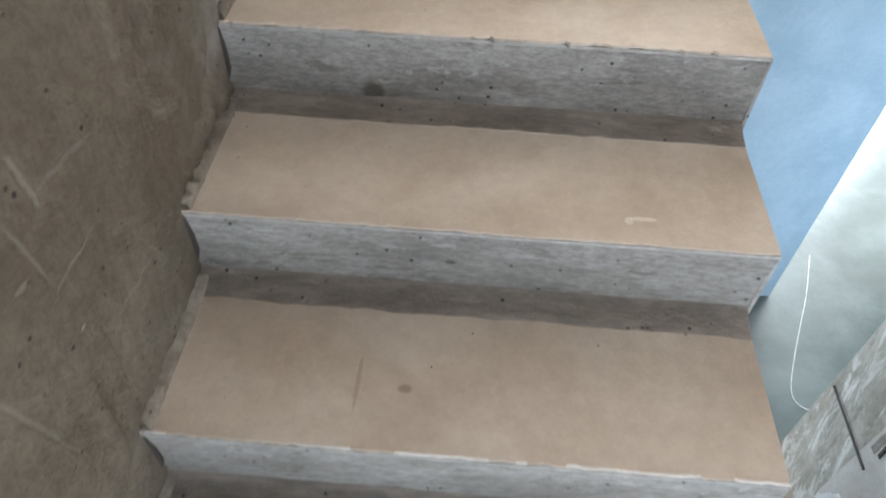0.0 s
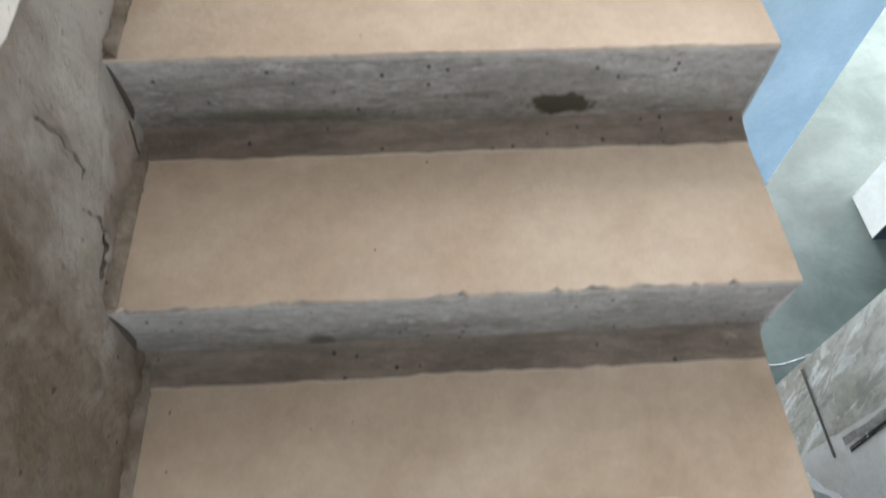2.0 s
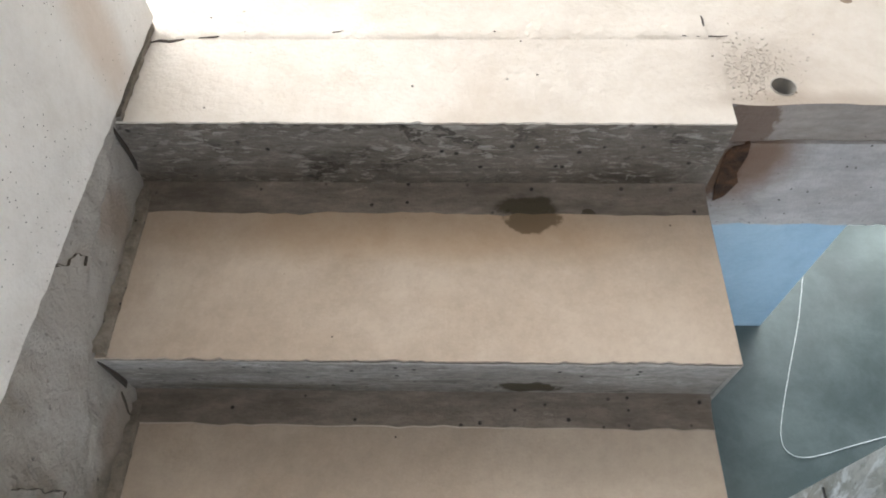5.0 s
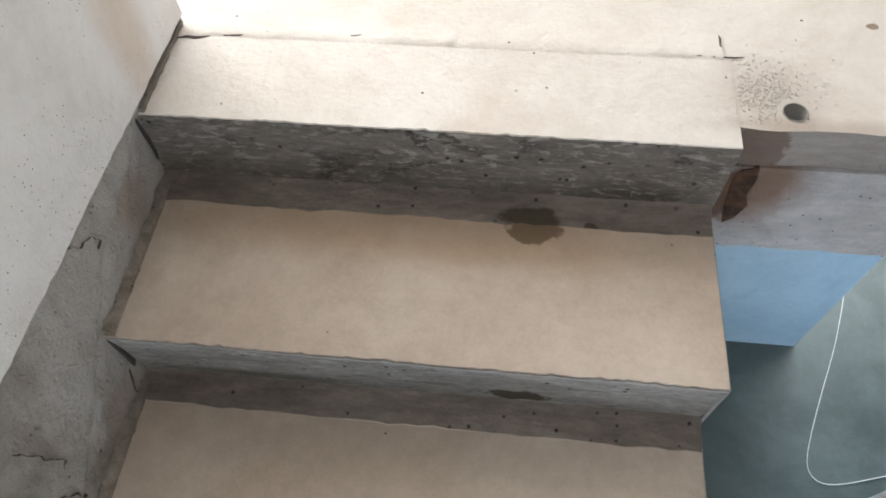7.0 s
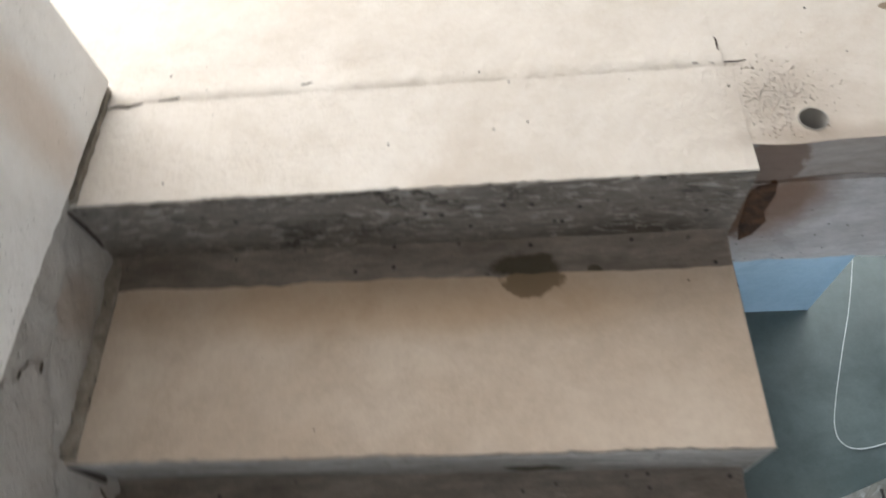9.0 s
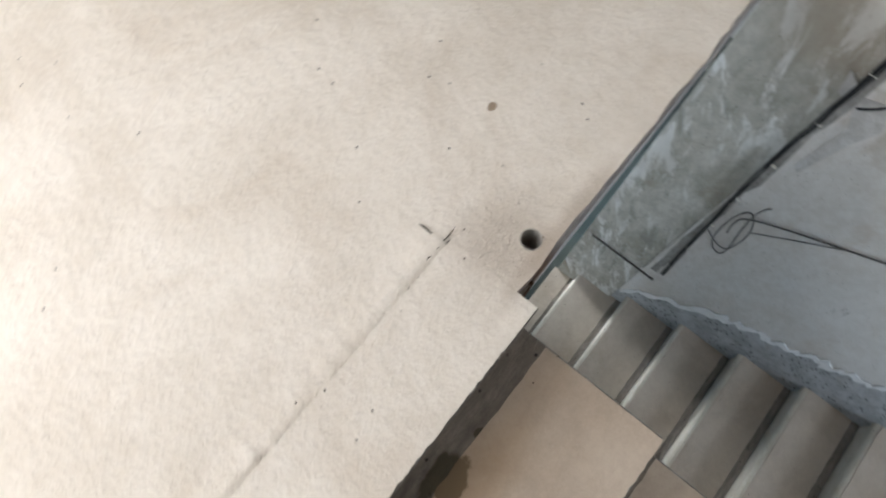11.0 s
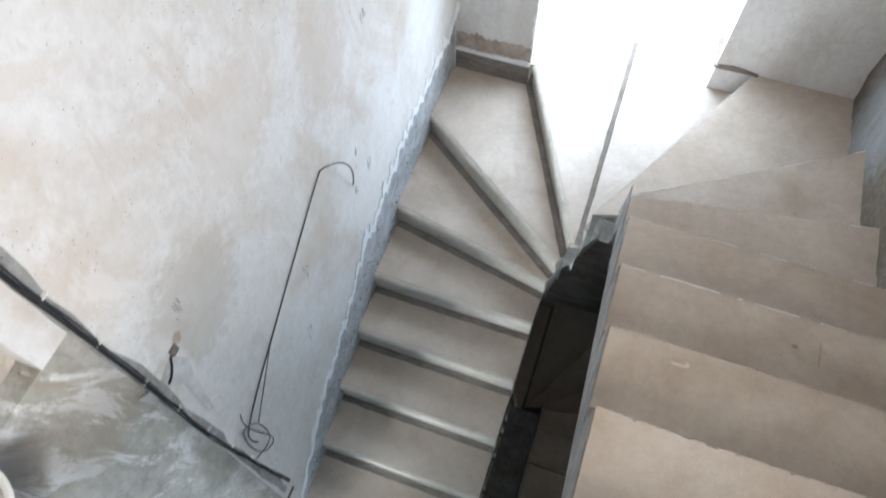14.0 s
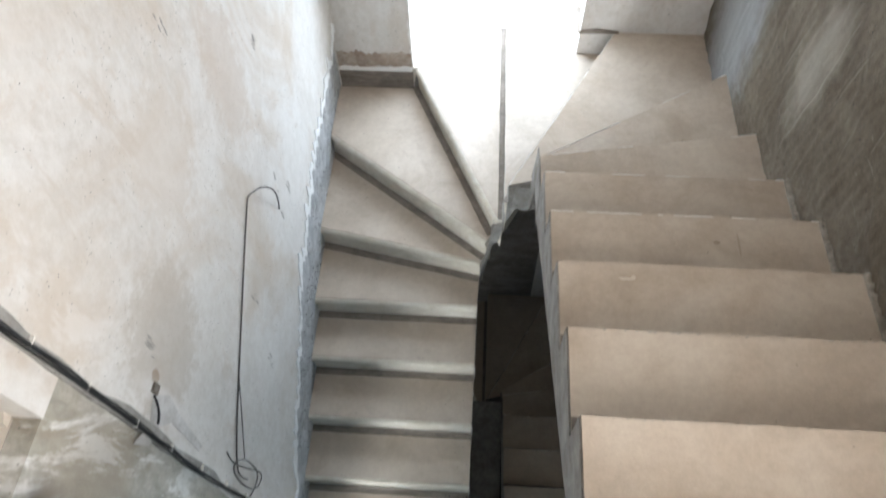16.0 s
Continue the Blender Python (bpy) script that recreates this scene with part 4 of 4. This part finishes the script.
for i in range(24):
    u0, u1 = math.tau * i / 24, math.tau * (i + 1) / 24
    q = []
    for r, z in ((0.0212, 0.0015), (0.0212, -0.30), (0.0195, -0.30), (0.0195, 0.0015)):
        q.append([(1.115 + r * math.cos(u), 0.087 + r * math.sin(u), z) for u in (u0, u1)])
    for j in range(4):
        a, b = q[j], q[(j + 1) % 4]
        bm.faces.new([bm.verts.new(p) for p in (a[0], a[1], b[1], b[0])])
bmesh.ops.remove_doubles(bm, verts=bm.verts, dist=0.0002)
tagged(part("pipe_sleeve", bm, SLEEVE), "grey round pipe sleeve through the landing floor", "pipe sleeve")

# thin white wire on the lower floor
tagged(tube("floor_wire", [(x, y, LOW + 0.004) for x, y in ((2.93, 1.62), (2.83, 1.30), (2.67, 0.93), (2.53, 0.58), (2.50, 0.45), (2.53, 0.385), (2.60, 0.36), (2.72, 0.38), (2.92, 0.44), (3.15, 0.50))], 0.0019, THREAD), "thin white wire lying loose on the cement floor", "wire")

# water jar on the floor behind the doorway
bottle = holder("water_jar", (5.7, 4.2, LOW))
tagged(bottle, "large clear plastic water jar with an orange label", "water jar")


def turned(name, profile, mat, at, parent, label=""):
    bm = bmesh.new()
    rows = [[bm.verts.new((at[0] + r * math.cos(math.tau * i / 20), at[1] + r * math.sin(math.tau * i / 20), at[2] + z)) for i in range(20)] for r, z in profile]
    for a, b in zip(rows, rows[1:]):
        for i in range(20):
            bm.faces.new((a[i], a[(i + 1) % 20], b[(i + 1) % 20], b[i]))
    bm.faces.new(rows[0][::-1])
    bm.faces.new(rows[-1])
    ob = part(name, bm, mat, None, label)
    for f in ob.data.polygons:
        f.use_smooth = True
    return under(ob, parent)


AT = (5.7, 4.2, LOW)
turned("body", [(0.12, 0), (0.135, 0.015), (0.135, 0.10), (0.130, 0.12), (0.135, 0.14), (0.135, 0.26), (0.130, 0.28), (0.135, 0.30), (0.12, 0.38), (0.05, 0.44), (0.03, 0.46), (0.03, 0.49)], GLASSY, AT, bottle)
turned("label", [(0.1365, 0.03), (0.1365, 0.20)], ORANGE, AT, bottle, "orange paper label")
turned("band", [(0.1375, 0.20), (0.1375, 0.23)], PVC, AT, bottle, "white band above the label")
turned("cap", [(0.034, 0.487), (0.034, 0.53), (0.028, 0.535)], BLUECAP, AT, bottle, "blue screw cap")


# cracks and crumbs of the screed
def crack(pts, width, seed):
    bm = bmesh.new()
    left, right = [], []
    for i, (x, y) in enumerate(pts):
        nx, ny = pts[min(i + 1, len(pts) - 1)], pts[max(i - 1, 0)]
        d = Vector((nx[0] - ny[0], nx[1] - ny[1])).normalized()
        w = width * (0.5 + 0.5 * abs(noise.noise((i * 0.7, seed, 1.0)))) * (0.25 if i in (0, len(pts) - 1) else 1)
        left.append((x - d.y * w, y + d.x * w))
        right.append((x + d.y * w, y - d.x * w))
    prism(bm, left + right[::-1], 0.0022, 0.0034)
    return tagged(part("floor_crack", bm, DARK), "dark open crack in the cream floor screed", "crack", kind="structure")


CRACKED = plain("crack_shadow", (0.10, 0.085, 0.068), 0.9, 0, 0.4, 60)
DARK = plain("crack_dark", (0.06, 0.048, 0.04), 0.9)
crack([(0.955 + i * 0.009, 0.21 - 0.0006 * i + rag(i * 0.02, 4.0, 0.002)) for i in range(7)], 0.0026, 1)
crack([(1.008 + rag(i * 0.05, 6.0, 0.002), 0.203 + i * 0.0085) for i in range(8)], 0.0026, 2)
crack([(1.004, 0.205), (1.012, 0.208), (1.03, 0.207), (1.045, 0.209)], 0.002, 3)
crack([(0.012, 0.19), (0.03, 0.196), (0.05, 0.194), (0.075, 0.2)], 0.004, 4)
crack([(0.10, 0.203), (0.13, 0.206), (0.15, 0.209)], 0.003, 5)
crack([(0.29, 0.214), (0.32, 0.212), (0.335, 0.216), (0.36, 0.222)], 0.0022, 6)
rnd = random.Random(11)
bm = bmesh.new()
for i in range(900):
    if i < 620:
        x, y = rnd.gauss(1.075, 0.035), rnd.gauss(0.125, 0.035)
        if x < 1.025 or y < 0.055 or math.hypot(x - 1.115, y - 0.087) < 0.03:
            continue
        r = rnd.uniform(0.0007, 0.0022)
    elif i < 780:
        x, y = rnd.uniform(0.02, 1.0), 0.203 + rnd.gauss(0.004, 0.004)
        r = rnd.uniform(0.001, 0.003)
    else:
        x, y = rnd.uniform(0.02, 2.0), rnd.uniform(0.22, 0.8)
        r = rnd.uniform(0.0008, 0.002)
    m = Matrix.Translation((x, y, 0.0005 + r * 0.1)) @ Euler((0, 0, rnd.uniform(0, 6))).to_matrix().to_4x4() @ Matrix.Diagonal((rnd.uniform(0.8, 1.6), 1, 0.7, 1))
    bmesh.ops.create_icosphere(bm, subdivisions=1, radius=r, matrix=m)
tagged(part("mortar_crumbs", bm, LAND), "small mortar crumbs stuck to the screed", "crumbs", kind="stuff")


def wall_crack(pts, width, seed):
    """A ragged open crack lying on the lumpy coat."""
    fine = [(a + (b - a) * u, c + (d - c) * u) for (a, c), (b, d) in zip(pts, pts[1:]) for u in (0, 0.25, 0.5, 0.75)] + [pts[-1]]
    bm = bmesh.new()
    rows = []
    for i, (y, z) in enumerate(fine):
        (y0, z0), (y1, z1) = fine[max(i - 1, 0)], fine[min(i + 1, len(fine) - 1)]
        d = Vector((y1 - y0, z1 - z0)).normalized()
        w = width * (0.35 + 1.1 * abs(noise.noise((i * 0.6, seed, 1.0)))) * (0.2 if i in (0, len(fine) - 1) else 1)
        o = rag(i * 0.07, seed, 0.003)
        x = coat_x(y, z) + 0.0022 if z < 0.03 else 0.017
        rows.append([bm.verts.new((x + dx, y - d.y * (o + k * w), z + d.x * (o + k * w))) for k, dx in ((-1, -0.006), (-1, 0.0012), (1, 0.0012), (1, -0.006))])
    for r0, r1 in zip(rows, rows[1:]):
        for j in range(3):
            bm.faces.new((r0[j], r1[j], r1[j + 1], r0[j + 1]))
    return tagged(part("wall_crack", bm, CRACKED), "dark crack in the grey wall render", "crack", kind="structure")


wall_crack([(-0.575, -0.044), (-0.571, -0.061), (-0.561, -0.095), (-0.564, -0.11), (-0.553, -0.147), (-0.548, -0.17), (-0.56, -0.182)], 0.0008, 1.0)
wall_crack([(-0.599, -0.188), (-0.594, -0.21), (-0.584, -0.231), (-0.588, -0.249), (-0.575, -0.283), (-0.603, -0.274), (-0.605, -0.291), (-0.638, -0.279), (-0.64, -0.298)], 0.0009, 2.0)
wall_crack([(-0.297, 0.04), (-0.281, 0.019), (-0.272, -0.0), (-0.242, -0.014), (-0.23, -0.043), (-0.247, -0.041)], 0.0005, 3.0)
wall_crack([(-0.358, -0.279), (-0.382, -0.318), (-0.38, -0.354), (-0.357, -0.37)], 0.0010, 6.0)
bm = bmesh.new()
gap = [(0.012 + abs(rag(i * 0.01, 6.6, 0.006)), 0.004 + i * 0.01) for i in range(24)]
prism(bm, [(-0.01, 0.004)] + gap + [(-0.01, 0.234)], 0.0024, 0.012)
tagged(part("gap_mortar", bm, FILLET), "dark crumbling mortar between wall and landing", "mortar", kind="structure")
# low broken ridge where the landing screed meets the top step
bm = bmesh.new()
rows = []
for i in range(120):
    x = 0.03 + i * 0.98 / 119
    h = 0.0035 + rag(x, 7.7, 0.003)
    y = 0.204 + rag(x, 1.2, 0.004)
    rows.append([bm.verts.new((x, y + dy, max(0.0003, h * w) + 0.0003)) for dy, w in ((-0.006, -1), (0.0, 0.6), (0.006, 1.0), (0.02, 0.8), (0.06, -1))])
for r0, r1 in zip(rows, rows[1:]):
    for j in range(4):
        bm.faces.new((r0[j], r1[j], r1[j + 1], r0[j + 1]))
ridge = tagged(part("screed_ridge", bm, LAND), "low broken ridge in the cream floor screed", "ridge", kind="structure")
for f in ridge.data.polygons:
    f.use_smooth = True


def corner_gap(k):
    """The open joint between a riser's west end and the wall."""
    y, z = LINES[k][0][1], -k * H
    bm = bmesh.new()
    prism(bm, [(-0.008, z - 0.004), (-0.005, z - 0.012), (-0.001 + rag(k, 2.2, 0.002), z - 0.06), (-0.002, z - H + 0.07), (-0.008, z - H + 0.05)], y - 0.003, y + 0.006, "y")
    return part("open_joint", bm, DARK, None, "dark open joint at the wall")


for k in range(1, 6):
    under(corner_gap(k), stairs)
tagged(corner_gap(0), "dark open joint beside the top riser", "joint", kind="structure")


def wall_fillet(k):
    """The smeared mortar in the corner between tread k and the west wall."""
    y0, y1, z = LINES[k][0][1] + 0.006, LINES[k - 1][0][1] - 0.002, -k * H
    bm = bmesh.new()
    rows = []
    for i in range(41):
        y = y0 + (y1 - y0) * i / 40
        w, h = 0.006 + rag(y, 3.9 + k, 0.006), 0.018 + rag(y, 8.3 + k, 0.012)
        bulge = 0.004 + rag(y, 5.5, 0.002)
        rows.append([bm.verts.new(p) for p in ((-0.014, y, z + h), (0.001, y, z + h * 0.8), (0.004 + bulge * 0.4, y, z + 0.010), (max(0.006, w * 0.8), y, z + 0.003), (max(0.008, w + 0.003), y, z - 0.002))])
    for r0, r1 in zip(rows, rows[1:]):
        for j in range(4):
            bm.faces.new((r0[j], r0[j + 1], r1[j + 1], r1[j]))
    ob = part("corner_mortar", bm, FILLET, None, "grey mortar smeared into the wall corner")
    for f in ob.data.polygons:
        f.use_smooth = True
    return ob


for k in range(1, 6):
    under(wall_fillet(k), stairs)


# torn plaster edges beside the stair window
bm = bmesh.new()
prism(bm, [(1.70 + 0.075 + max(0, rag(i * 0.03, 5.1, 0.03)), -10 * H + 0.14 + i * 0.03) for i in range(48)] + [(1.772, -10 * H + 0.14 + 47 * 0.03), (1.772, -10 * H + 0.14)], SW + 0.0005, SW + 0.005, "y")
tagged(part("torn_jamb_plaster", bm, WALL_WHITE), "ragged white plaster edge at the window jamb", "plaster", kind="structure")
bm = bmesh.new()
prism(bm, [(0.50, -8 * H + 0.002), (0.745, -8 * H - 0.004), (0.74, -8 * H + 0.012), (0.63, -8 * H + 0.03), (0.50, -8 * H + 0.012)], SW - 0.22, SW + 0.012, "y")
tagged(part("jamb_ledge", bm, COVE), "dark broken mortar ledge under the window jamb", "mortar", kind="structure")

slab("stair_foot_screed", (EX - 0.008, -0.118, LOW), (EW, 0.06, LOW + 0.004), TREAD_B, "grey screed strip at the foot of the stair", "screed")

# rusty broken pocket at the beam's end
prism(bm := bmesh.new(), [(1.054, -0.097), (1.081, -0.087), (1.087, -0.118), (1.085, -0.169), (1.097, -0.198), (1.085, -0.241), (1.068, -0.258), (1.058, -0.216), (1.053, -0.172), (1.047, -0.122)], PY - 0.003, PY + 0.01, "y")
tagged(part("rust_pocket", bm, RUST), "rusty broken pocket in the beam end", "rust", kind="structure")
bm = bmesh.new()
prism(bm, [(-0.206, 0.0005), (-0.178, 0.0005), (-0.184, 0.02), (-0.206, 0.034)], 2.33, 4.58, "x")
tagged(part("mortar_skirt", bm, LAND), "cream mortar skirting along the wall foot", "skirting", kind="structure")

# short gouges that a comb left in the east plaster
rnd = random.Random(21)
for y0, z0 in [(-1.932, -0.437), (-1.66, -1.059), (-1.121, -1.166), (-0.998, -1.539), (-1.633, -1.241), (-1.334, 0.162), (-1.805, -1.25), (-0.551, -0.388)]:
    bm = bmesh.new()
    for i in range(rnd.randint(3, 6)):
        y, z = y0 + rnd.gauss(0, 0.012), z0 + rnd.gauss(0, 0.03)
        h, w = rnd.uniform(0.010, 0.030), rnd.uniform(0.0012, 0.0030)
        prism(bm, [(y - w * 0.3, z + h), (y + w, z + h * 0.3), (y + w * 0.5, z - h), (y - w, z - h * 0.2)], EW - 0.0112, EW - 0.009, "x")
    tagged(part("plaster_gouge", bm, ROUGH), "short dark gouges in the off-white wall plaster", "gouge", kind="stuff")

# pale mortar smeared between the wall plug and the chase
tagged(part("mortar_smear", prism(bmesh.new(), [(-0.433, -0.477), (-0.353, -0.51), (-0.277, -0.448), (-0.297, -0.543), (-0.363, -0.567), (-0.405, -0.653), (-0.393, -0.936), (-0.415, -0.957), (-0.444, -0.697), (-0.471, -0.582)], EW - 0.0125, EW - 0.009, "x"), FILLET_PALE), "pale grey mortar smeared below the wall plug", "mortar", kind="structure")
